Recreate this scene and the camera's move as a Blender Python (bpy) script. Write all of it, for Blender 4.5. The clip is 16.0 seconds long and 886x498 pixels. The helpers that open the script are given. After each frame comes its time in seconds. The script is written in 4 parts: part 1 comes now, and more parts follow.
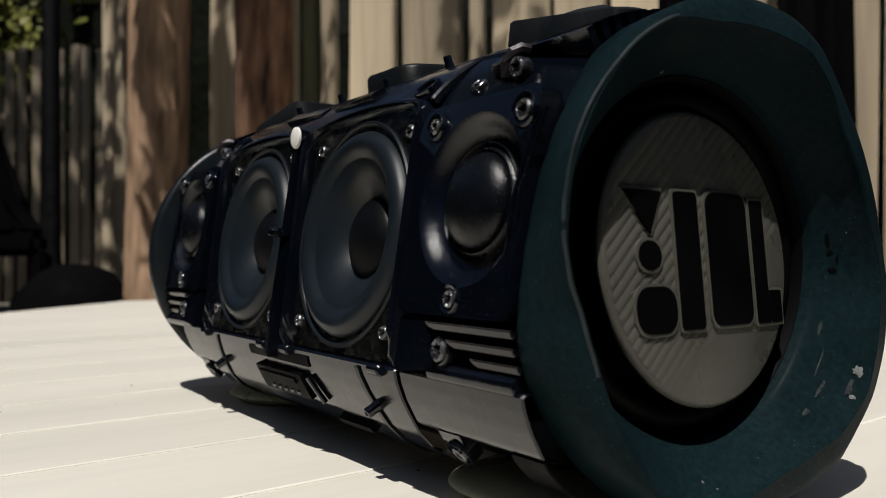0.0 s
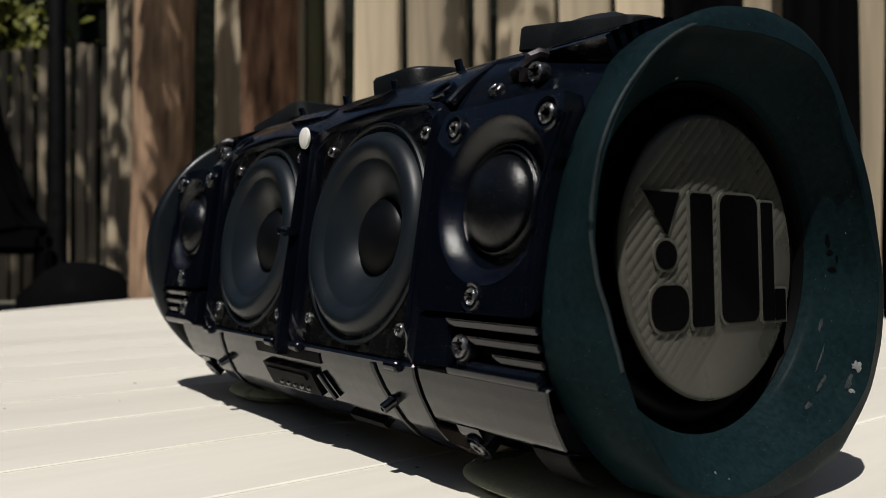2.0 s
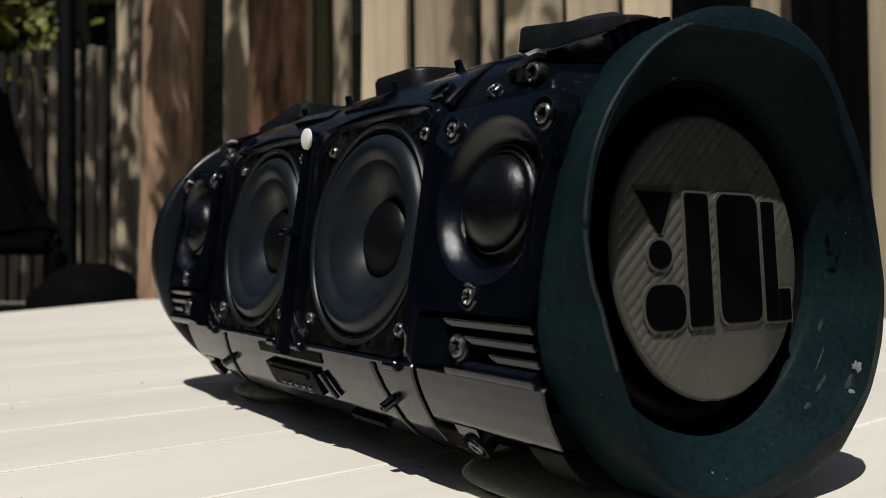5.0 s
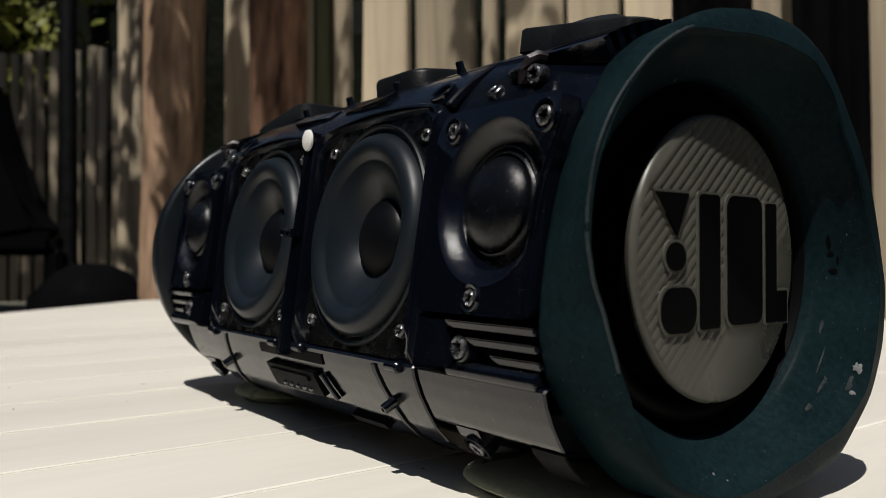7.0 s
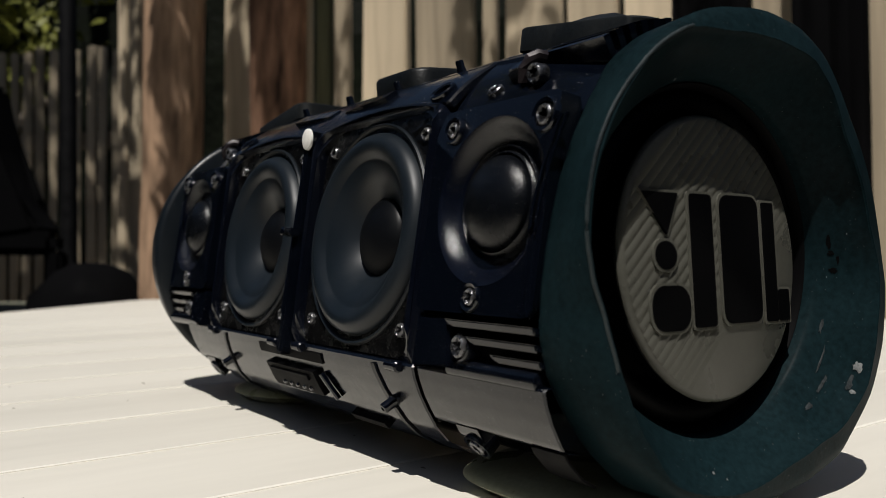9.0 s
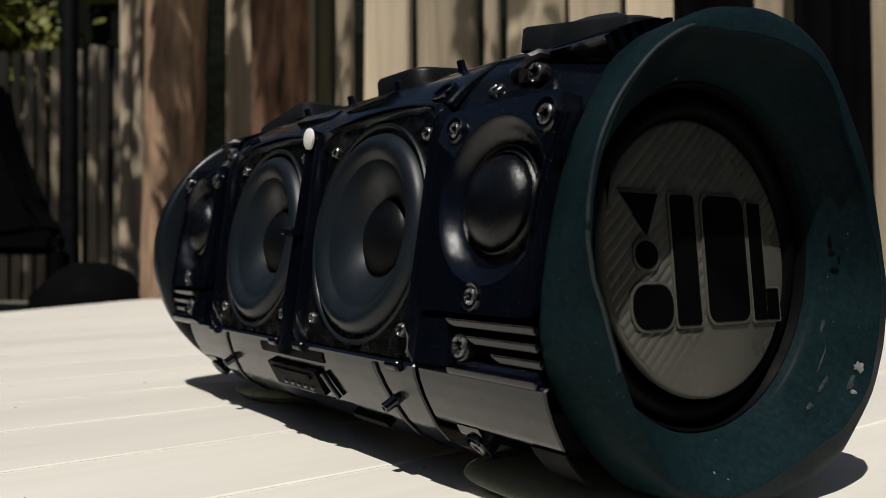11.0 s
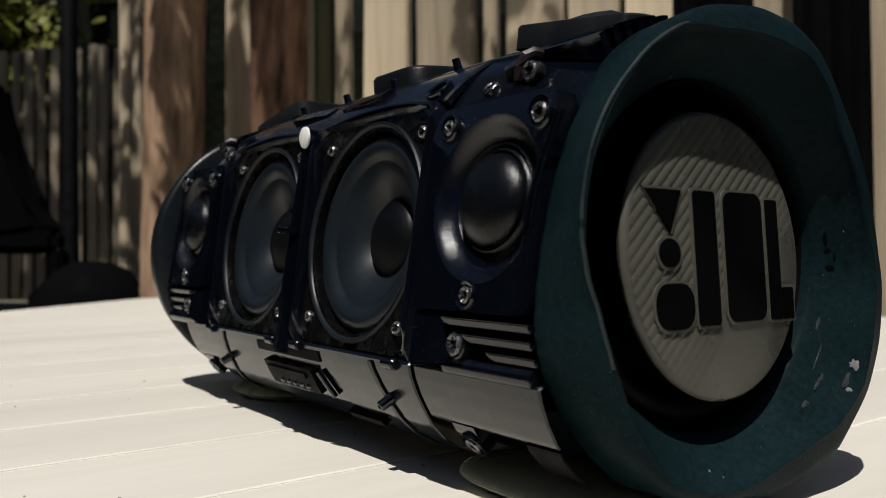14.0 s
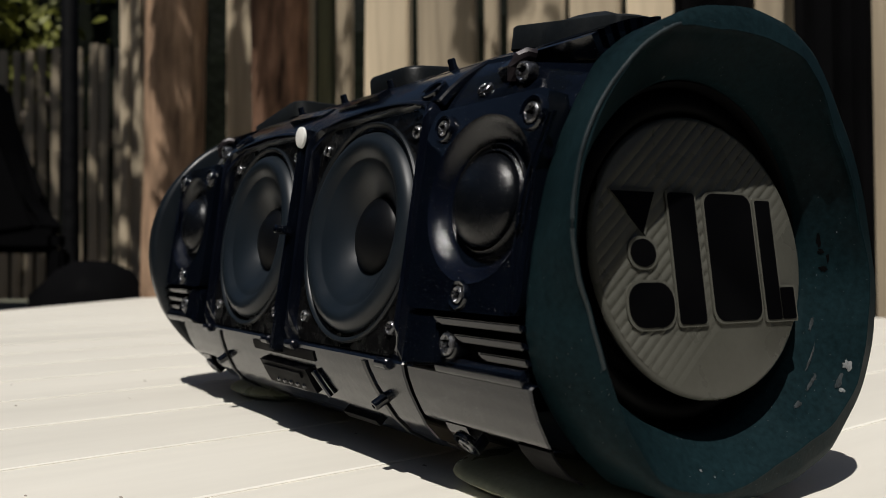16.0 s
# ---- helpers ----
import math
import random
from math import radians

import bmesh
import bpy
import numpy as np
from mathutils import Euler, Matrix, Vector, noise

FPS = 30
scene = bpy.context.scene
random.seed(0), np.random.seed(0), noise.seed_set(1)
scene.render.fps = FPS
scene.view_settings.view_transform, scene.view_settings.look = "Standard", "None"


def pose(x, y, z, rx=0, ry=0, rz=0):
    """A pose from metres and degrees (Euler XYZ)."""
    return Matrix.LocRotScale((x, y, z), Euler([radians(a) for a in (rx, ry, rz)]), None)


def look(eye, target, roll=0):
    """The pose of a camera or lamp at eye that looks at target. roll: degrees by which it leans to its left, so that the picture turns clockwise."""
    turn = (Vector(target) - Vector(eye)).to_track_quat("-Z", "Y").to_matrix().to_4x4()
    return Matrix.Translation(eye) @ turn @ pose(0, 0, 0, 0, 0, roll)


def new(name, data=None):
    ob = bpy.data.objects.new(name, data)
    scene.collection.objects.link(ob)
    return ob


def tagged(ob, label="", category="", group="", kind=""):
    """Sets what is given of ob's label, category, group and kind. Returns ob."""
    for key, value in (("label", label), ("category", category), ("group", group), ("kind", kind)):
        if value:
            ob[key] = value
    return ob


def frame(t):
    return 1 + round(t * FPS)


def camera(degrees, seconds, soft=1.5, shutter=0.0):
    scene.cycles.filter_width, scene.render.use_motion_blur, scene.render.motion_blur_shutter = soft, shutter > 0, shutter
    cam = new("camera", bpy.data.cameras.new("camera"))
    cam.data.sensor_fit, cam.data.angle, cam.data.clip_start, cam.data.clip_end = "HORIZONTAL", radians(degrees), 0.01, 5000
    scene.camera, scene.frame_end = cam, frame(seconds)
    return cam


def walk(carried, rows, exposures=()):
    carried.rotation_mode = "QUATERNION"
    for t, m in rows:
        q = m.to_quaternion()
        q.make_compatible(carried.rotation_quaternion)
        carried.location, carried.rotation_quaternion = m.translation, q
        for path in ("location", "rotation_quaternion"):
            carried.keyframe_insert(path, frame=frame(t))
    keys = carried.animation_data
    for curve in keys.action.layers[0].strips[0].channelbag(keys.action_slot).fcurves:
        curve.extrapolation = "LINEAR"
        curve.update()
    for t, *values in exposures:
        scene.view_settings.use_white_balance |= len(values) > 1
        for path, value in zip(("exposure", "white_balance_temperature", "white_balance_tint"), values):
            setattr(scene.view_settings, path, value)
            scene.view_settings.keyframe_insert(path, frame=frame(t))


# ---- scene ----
# the camera and its way
cam = camera(54.03, 16.0, soft=0.7)
cam.data.dof.use_dof, cam.data.dof.focus_distance, cam.data.dof.aperture_fstop = True, 0.27, 19.0
EXPOSURE = -0.3
EYE = (0.2923, -0.1912, 0.0677)
def aim(eye, yaw, pitch, roll):
    a, b = radians(yaw), radians(pitch)
    to = (eye[0] + math.cos(b) * math.cos(a), eye[1] + math.cos(b) * math.sin(a), eye[2] + math.sin(b))
    return look(eye, to, roll)


# seconds, eye, yaw, pitch, roll
CAMERA_ROWS = [
    (0, 0.2893, -0.1926, 0.0679, 144.38, 0.459, -0.061),
    (0.5, 0.2899, -0.1928, 0.0678, 144.38, 0.438, -0.094),
    (1, 0.2908, -0.1929, 0.0681, 144.35, 0.460, -0.157),
    (1.5, 0.2904, -0.1924, 0.0681, 144.37, 0.426, -0.079),
    (2, 0.2921, -0.1923, 0.0679, 144.72, 0.391, 0.048),
    (2.5, 0.2927, -0.1920, 0.0677, 145.05, 0.402, 0.122),
    (3, 0.2927, -0.1917, 0.0678, 145.20, 0.461, 0.142),
    (3.5, 0.2923, -0.1912, 0.0677, 145.26, 0.451, 0.110),
    (4, 0.2930, -0.1910, 0.0676, 145.32, 0.406, 0.019),
    (6.5, 0.2934, -0.1917, 0.0679, 145.27, 0.508, 0.049),
    (7, 0.2928, -0.1914, 0.0679, 145.33, 0.487, 0.068),
    (7.5, 0.2922, -0.1914, 0.0678, 145.31, 0.477, 0.083),
    (8, 0.2926, -0.1916, 0.0679, 145.31, 0.495, 0.095),
    (8.5, 0.2924, -0.1913, 0.0679, 145.32, 0.478, 0.088),
    (9, 0.2929, -0.1916, 0.0677, 145.32, 0.469, 0.071),
    (11.5, 0.2926, -0.1916, 0.0677, 145.42, 0.433, 0.112),
    (12, 0.2927, -0.1916, 0.0676, 145.42, 0.415, 0.108),
    (12.5, 0.2932, -0.1919, 0.0676, 145.41, 0.426, 0.165),
    (13, 0.2924, -0.1912, 0.0676, 145.41, 0.439, 0.151),
    (13.5, 0.2927, -0.1908, 0.0677, 145.43, 0.327, -0.023),
    (14, 0.2934, -0.1914, 0.0677, 145.41, 0.338, 0.004),
    (14.5, 0.2928, -0.1912, 0.0677, 145.43, 0.364, 0.074),
    (15, 0.2923, -0.1912, 0.0676, 145.43, 0.414, 0.093),
    (15.5, 0.2931, -0.1914, 0.0676, 145.45, 0.379, 0.022),
    (16, 0.2930, -0.1917, 0.0676, 145.42, 0.355, 0.124),
]
walk(cam, [(r[0], aim(r[1:4], *r[4:])) for r in CAMERA_ROWS], exposures=[(0.0, EXPOSURE), (16.0, EXPOSURE)])

# light: a high summer sun and a clear sky
SUN_TO = Vector((0.33, -0.38, 1.0)).normalized()
world = bpy.data.worlds.new("sky")
scene.world = world
world.use_nodes = True
wn = world.node_tree
sky = wn.nodes.new("ShaderNodeTexSky")
sky.sky_type, sky.sun_disc = "NISHITA", False
sky.sun_elevation = math.asin(SUN_TO.z)
sky.sun_rotation = math.atan2(SUN_TO.x, SUN_TO.y)
wn.nodes["Background"].inputs[1].default_value = 0.036
wn.links.new(sky.outputs[0], wn.nodes["Background"].inputs[0])
sun = new("sun", bpy.data.lights.new("sun", "SUN"))
sun.data.energy, sun.data.angle, sun.data.color = 5.4, radians(0.6), (1.0, 0.962, 0.91)
sun.matrix_world = look(SUN_TO * 5, (0, 0, 0))


# ---- materials ----
def material(name, base, rough=0.5, metal=0.0, spec=0.5, vary=0.15, scale=40.0, fine=600.0, bump=0.0, bump_scale=400.0,
             rough_vary=0.1, coat=0.0, stretch=(1, 1, 1), dust=0.0, dust_colour=(0.09, 0.09, 0.085), dust_scale=900.0, random_vary=0.0):
    """Base colour with two scales of variation, fine relief, and specks of dust."""
    m = bpy.data.materials.new(name)
    m.use_nodes = True
    t = m.node_tree
    n, l = t.nodes, t.links
    b = n["Principled BSDF"]
    b.inputs["Metallic"].default_value = metal
    b.inputs["Specular IOR Level"].default_value = spec
    b.inputs["Coat Weight"].default_value = coat
    b.inputs["Coat Roughness"].default_value = 0.06
    co = n.new("ShaderNodeTexCoord")
    mp = n.new("ShaderNodeMapping")
    mp.inputs["Scale"].default_value = stretch
    l.new(co.outputs["Object"], mp.inputs["Vector"])
    big = n.new("ShaderNodeTexNoise")
    big.inputs["Scale"].default_value, big.inputs["Detail"].default_value = scale, 5
    small = n.new("ShaderNodeTexNoise")
    small.inputs["Scale"].default_value, small.inputs["Detail"].default_value = fine, 3
    for q in (big, small):
        l.new(mp.outputs[0], q.inputs["Vector"])
    add = n.new("ShaderNodeMath")
    add.operation = "ADD"
    l.new(big.outputs["Fac"], add.inputs[0])
    l.new(small.outputs["Fac"], add.inputs[1])
    last = add.outputs[0]
    if random_vary:
        info = n.new("ShaderNodeObjectInfo")
        mul = n.new("ShaderNodeMath")
        mul.operation = "MULTIPLY_ADD"
        mul.inputs[1].default_value = random_vary
        l.new(info.outputs["Random"], mul.inputs[0])
        l.new(last, mul.inputs[2])
        last = mul.outputs[0]
    ramp = n.new("ShaderNodeMapRange")
    ramp.inputs["From Min"].default_value, ramp.inputs["From Max"].default_value = 0.6, 1.4 + random_vary
    ramp.inputs["To Min"].default_value, ramp.inputs["To Max"].default_value = 1 - vary, 1 + vary
    l.new(last, ramp.inputs["Value"])
    tint = n.new("ShaderNodeVectorMath")
    tint.operation = "SCALE"
    tint.inputs[0].default_value = base[:3]
    l.new(ramp.outputs[0], tint.inputs["Scale"])
    colour = tint.outputs[0]
    rr = n.new("ShaderNodeMapRange")
    rr.inputs["From Min"].default_value, rr.inputs["From Max"].default_value = 0.35, 0.65
    rr.inputs["To Min"].default_value, rr.inputs["To Max"].default_value = max(0.02, rough - rough_vary), min(1, rough + rough_vary)
    l.new(big.outputs["Fac"], rr.inputs["Value"])
    rough_out = rr.outputs[0]
    if dust:
        vo = n.new("ShaderNodeTexVoronoi")
        vo.inputs["Scale"].default_value = dust_scale
        l.new(co.outputs["Object"], vo.inputs["Vector"])
        sep = n.new("ShaderNodeSeparateColor")
        l.new(vo.outputs["Color"], sep.inputs[0])
        pick = n.new("ShaderNodeMath")
        pick.operation = "LESS_THAN"
        pick.inputs[1].default_value = dust
        l.new(sep.outputs[0], pick.inputs[0])
        near = n.new("ShaderNodeMath")
        near.operation = "LESS_THAN"
        near.inputs[1].default_value = 0.13
        l.new(vo.outputs["Distance"], near.inputs[0])
        both = n.new("ShaderNodeMath")
        both.operation = "MULTIPLY"
        l.new(pick.outputs[0], both.inputs[0])
        l.new(near.outputs[0], both.inputs[1])
        mix = n.new("ShaderNodeMix")
        mix.data_type = "RGBA"
        l.new(both.outputs[0], mix.inputs[0])
        l.new(colour, mix.inputs[6])
        mix.inputs[7].default_value = (*dust_colour, 1)
        colour = mix.outputs[2]
        rm = n.new("ShaderNodeMath")
        rm.operation = "MAXIMUM"
        l.new(rough_out, rm.inputs[0])
        l.new(both.outputs[0], rm.inputs[1])
        rough_out = rm.outputs[0]
    l.new(colour, b.inputs["Base Color"])
    l.new(rough_out, b.inputs["Roughness"])
    if bump:
        bn = n.new("ShaderNodeTexNoise")
        bn.inputs["Scale"].default_value, bn.inputs["Detail"].default_value = bump_scale, 4
        l.new(mp.outputs[0], bn.inputs["Vector"])
        bp = n.new("ShaderNodeBump")
        bp.inputs["Strength"].default_value = bump
        bp.inputs["Distance"].default_value = 0.3 / bump_scale
        l.new(bn.outputs["Fac"], bp.inputs["Height"])
        l.new(bp.outputs[0], b.inputs["Normal"])
    return m


GLOSS = material("gloss_black_plastic", (0.0014, 0.0023, 0.0048), 0.16, spec=0.50, vary=0.2, bump=0.06, bump_scale=90, rough_vary=0.08, dust=0.16, dust_scale=2300, dust_colour=(0.28, 0.28, 0.27))
BEZEL = material("dull_black_moulding", (0.0018, 0.0026, 0.0054), 0.18, spec=0.32, vary=0.2, bump=0.08, bump_scale=300, dust=0.2, dust_scale=2200)
SATIN = material("satin_black_plastic", (0.0028, 0.0032, 0.0042), 0.36, spec=0.25, vary=0.2, bump=0.1, bump_scale=900, dust=0.08, dust_scale=1500)
RUBBER = material("dark_rubber", (0.0050, 0.0126, 0.0150), 0.48, spec=0.035, vary=0.5, scale=26, bump=0.14, bump_scale=900, dust=0.06, dust_scale=1500, dust_colour=(0.17, 0.17, 0.17))
SURROUND = material("black_rubber_surround", (0.0050, 0.0074, 0.0100), 0.40, spec=0.25, bump=0.10, bump_scale=1800, dust=0.05, dust_scale=2200)
SEALED = material("glue_stained_driver_frame", (0.003, 0.003, 0.0032), 0.24, spec=0.4, vary=0.4, scale=160, fine=900, bump=0.35, bump_scale=350, dust=0.25, dust_scale=2600, dust_colour=(0.10, 0.09, 0.07))
# pale specks are dust, and also paint the sparkle of the highlight
HORN = material("satin_black_waveguide", (0.0020, 0.0030, 0.0070), 0.20, spec=0.42, vary=0.2, bump=1.0, bump_scale=3000, dust=0.3, dust_scale=2600, dust_colour=(0.28, 0.28, 0.28))
CAP = material("smooth_black_dust_cap", (0.0022, 0.0026, 0.0034), 0.45, spec=0.12)
STRAP = material("worn_hook_metal", (0.020, 0.015, 0.017), 0.42, metal=0.3, vary=0.4, scale=200)
CONE = material("matt_black_cone", (0.0066, 0.0100, 0.0138), 0.38, spec=0.30, bump=0.08, bump_scale=2500)
# the dome's specks likewise: dust plus glints put into the colour
DOME = material("coated_fabric_dome", (0.0026, 0.0032, 0.0045), 0.22, spec=0.3, bump=1.0, bump_scale=2600, dust=0.3, dust_scale=2600, dust_colour=(0.20, 0.20, 0.20))
PANEL = material("satin_grey_radiator_paint", (0.078, 0.077, 0.064), 0.33, spec=0.30, vary=0.12, scale=60, bump=0.04, dust=0.02, dust_scale=2000)
INK = material("black_emblem_plastic", (0.0012, 0.0012, 0.0015), 0.5, spec=0.06)
STEEL = material("blackened_screw_steel", (0.13, 0.13, 0.135), 0.24, metal=0.9, vary=0.6, scale=500, bump=0.9, bump_scale=1300)
PAD = material("dull_black_mount_rubber", (0.0050, 0.0062, 0.0066), 0.5, spec=0.25, vary=0.4, scale=60, bump=0.2, bump_scale=700, dust=0.1, dust_scale=1800)
# lighter rubber colour that paints the highlight on the ring's crest
SHEEN = material("crest_sheen_rubber", (0.020, 0.027, 0.029), 0.45, spec=0.3, vary=0.5, scale=60, fine=700, bump=0.2, bump_scale=900)
FELT = material("white_felt_pad", (0.7, 0.69, 0.65), 0.8, bump=0.2)
FOOT = material("grey_green_rubber_foot", (0.24, 0.25, 0.17), 0.32, spec=0.55, vary=0.25, bump=0.1)
TABLE = material("cream_painted_wood", (0.655, 0.625, 0.555), 0.5, vary=0.05, scale=12, fine=120, bump=0.08, bump_scale=150, stretch=(1, 0.15, 1), random_vary=0.1)
WOOD = material("weathered_fence_wood", (0.39, 0.32, 0.225), 0.8, spec=0.2, vary=0.85, scale=11, fine=40, bump=0.6, bump_scale=40, stretch=(1, 1, 0.07), random_vary=0.7)
LOG = material("peeled_log_wood", (0.30, 0.195, 0.125), 0.75, spec=0.2, vary=1.0, scale=22, fine=60, bump=0.6, bump_scale=40, stretch=(1, 1, 0.18))
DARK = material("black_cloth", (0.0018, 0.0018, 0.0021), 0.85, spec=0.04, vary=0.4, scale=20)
# paler cream for the thin strips along the plank joints
GROOVE = material("pale_joint_cream", (0.80, 0.77, 0.69), 0.5, vary=0.06, scale=30, bump=0.2, bump_scale=300)
# near black: the deep shade behind the fences is put into this colour
HEDGE = material("shade_dark_hedge", (0.0034, 0.0048, 0.0020), 0.8, spec=0.1, vary=0.6, scale=8, fine=60, bump=0.8, bump_scale=25)
EARTH = material("shaded_soil", (0.07, 0.06, 0.045), 0.9, vary=0.4, scale=3, fine=40, bump=0.5, bump_scale=20)
GRIT = material("dark_grit", (0.26, 0.23, 0.19), 0.8)
DEEP = material("deep_black_plastic", (0.0012, 0.0012, 0.0015), 0.6, spec=0.05)
FAINT = material("faint_scuff", (0.022, 0.026, 0.028), 0.6, spec=0.2, vary=0.7, scale=500, fine=1500, bump=0.5, bump_scale=1500)
SCUFF = material("chalky_scuff", (0.16, 0.165, 0.165), 0.7, spec=0.2, vary=0.6, scale=400, fine=1500, bump=0.5, bump_scale=1500)
# olive-tinted board wood, with leaf shade darkened into its colour
OLIVE_SHADE = material("shaded_olive_fence_wood", (0.11, 0.11, 0.065), 0.85, spec=0.15, vary=0.8, scale=11, fine=40, bump=0.6, bump_scale=40, stretch=(1, 1, 0.07))
REDLOG = material("reddish_bark_log", (0.175, 0.098, 0.062), 0.8, spec=0.15, vary=1.0, scale=20, fine=70, bump=0.8, bump_scale=40, stretch=(1, 1, 0.2))
BARK = material("grey_bark", (0.10, 0.08, 0.06), 0.9, vary=0.4, scale=12, fine=60, bump=0.8, bump_scale=30)
POLE = material("black_painted_pole", (0.003, 0.003, 0.0035), 0.6, spec=0.15)
CUSHION = material("faded_olive_cushion", (0.10, 0.10, 0.07), 0.8, vary=0.3, scale=12)
LEAF = material("green_leaf", (0.125, 0.130, 0.020), 0.55, spec=0.25, vary=0.6, scale=4, fine=20)


# ---- mesh helpers ----
def part(name, bm, mat, parent=None, label="", m=None, smooth=40):
    me = bpy.data.meshes.new(name)
    bmesh.ops.recalc_face_normals(bm, faces=bm.faces)
    bm.to_mesh(me)
    bm.free()
    me.materials.append(mat)
    if smooth:
        me.shade_smooth()
        me.set_sharp_from_angle(angle=radians(smooth))
    ob = new(name, me)
    ob.parent = parent
    if m is not None:
        ob.matrix_basis = m
    if label:
        ob["label"] = label
    return ob


def lathe(bm, profile, seg=64, m=Matrix(), wave=None):
    """Turns (radius, height) rows round the local z axis; wave(angle, row) gives a change of radius and height."""
    rings = []
    for j, (r, h) in enumerate(profile):
        if r < 1e-6:
            rings.append([bm.verts.new(m @ Vector((0, 0, h)))])
            continue
        ring = []
        for i in range(seg):
            a = 2 * math.pi * i / seg
            dr, dh = wave(a, j) if wave else (0, 0)
            ring.append(bm.verts.new(m @ Vector(((r + dr) * math.cos(a), (r + dr) * math.sin(a), h + dh))))
        rings.append(ring)
    for p, q in zip(rings, rings[1:]):
        for i in range(seg):
            k = (i + 1) % seg
            if len(p) == 1 and len(q) == 1:
                continue
            if len(p) == 1:
                bm.faces.new((p[0], q[i], q[k]))
            elif len(q) == 1:
                bm.faces.new((p[i], p[k], q[0]))
            else:
                bm.faces.new((p[i], p[k], q[k], q[i]))
    return bm


def box(bm, x0, x1, y0, y1, z0, z1, bevel=0.0, m=Matrix()):
    made = bmesh.ops.create_cube(bm, size=1.0, matrix=m @ Matrix.LocRotScale(((x0 + x1) / 2, (y0 + y1) / 2, (z0 + z1) / 2), None, (x1 - x0, y1 - y0, z1 - z0)))
    if bevel:
        edges = list({e for v in made["verts"] for e in v.link_edges})
        bmesh.ops.bevel(bm, geom=edges, offset=bevel, segments=2, affect="EDGES")
    return bm


def prism(bm, outline, y0, y1, m=Matrix()):
    """A slab with an (x, z) outline between two depths."""
    a = [bm.verts.new(m @ Vector((x, y0, z))) for x, z in outline]
    b = [bm.verts.new(m @ Vector((x, y1, z))) for x, z in outline]
    bm.faces.new(a)
    bm.faces.new(b)
    for i in range(len(a)):
        k = (i + 1) % len(a)
        bm.faces.new((a[i], a[k], b[k], b[i]))
    return bm


def rounded(x0, x1, z0, z1, r, n=6):
    pts = []
    for cx, cz, a0 in ((x1 - r, z1 - r, 0), (x0 + r, z1 - r, 90), (x0 + r, z0 + r, 180), (x1 - r, z0 + r, 270)):
        for i in range(n + 1):
            a = radians(a0 + 90 * i / n)
            pts.append((cx + r * math.cos(a), cz + r * math.sin(a)))
    return pts


def holed(bm, x0, x1, z0, z1, r, y0, y1, cx, cz, corner=0.004, seg=64):
    """A rounded plate with a round hole, front at y0 and back at y1."""
    front_in, front_out, back_in, back_out = [], [], [], []
    for i in range(seg):
        a = 2 * math.pi * (i + 0.5) / seg
        c, s = math.cos(a), math.sin(a)
        k = min(((x1 if c > 0 else x0) - cx) / c if abs(c) > 1e-6 else 9, ((z1 if s > 0 else z0) - cz) / s if abs(s) > 1e-6 else 9)
        ox, oz = cx + c * k, cz + s * k
        for qx, qz, sx, sz in ((x0, z0, 1, 1), (x0, z1, 1, -1), (x1, z0, -1, 1), (x1, z1, -1, -1)):
            ux, uz = (qx + sx * corner - ox) * sx, (qz + sz * corner - oz) * sz
            if ux > 0 and uz > 0:
                d = math.hypot(ux, uz)
                ox, oz = qx + sx * (corner - corner * ux / d), qz + sz * (corner - corner * uz / d)
        front_in.append(bm.verts.new((cx + r * c, y0, cz + r * s)))
        front_out.append(bm.verts.new((ox, y0, oz)))
        back_in.append(bm.verts.new((cx + r * c, y1, cz + r * s)))
        back_out.append(bm.verts.new((ox, y1, oz)))
    for i in range(seg):
        k = (i + 1) % seg
        bm.faces.new((front_in[i], front_out[i], front_out[k], front_in[k]))
        bm.faces.new((front_out[i], back_out[i], back_out[k], front_out[k]))
        bm.faces.new((back_out[i], back_in[i], back_in[k], back_out[k]))
        bm.faces.new((back_in[i], front_in[i], front_in[k], back_in[k]))
    return bm


def sweep(bm, points, radius, seg=8, closed=False):
    """A tube along points."""
    pts = [Vector(p) for p in points]
    n = len(pts)
    rings = []
    for i, p in enumerate(pts):
        d = (pts[(i + 1) % n] - pts[i - 1]) if closed else (pts[min(i + 1, n - 1)] - pts[max(i - 1, 0)])
        q = d.to_track_quat("Z", "Y").to_matrix()
        rings.append([bm.verts.new(p + q @ Vector((radius * math.cos(2 * math.pi * k / seg), radius * math.sin(2 * math.pi * k / seg), 0))) for k in range(seg)])
    for a, b in zip(rings, rings[1:] + ([rings[0]] if closed else [])):
        for k in range(seg):
            bm.faces.new((a[k], a[(k + 1) % seg], b[(k + 1) % seg], b[k]))
    if not closed:
        bm.faces.new(rings[0])
        bm.faces.new(rings[-1])
    return bm


# ---- the table ----
TOP = 0.0
PLANK, GAP, THICK = 0.0680, 0.0006, 0.022


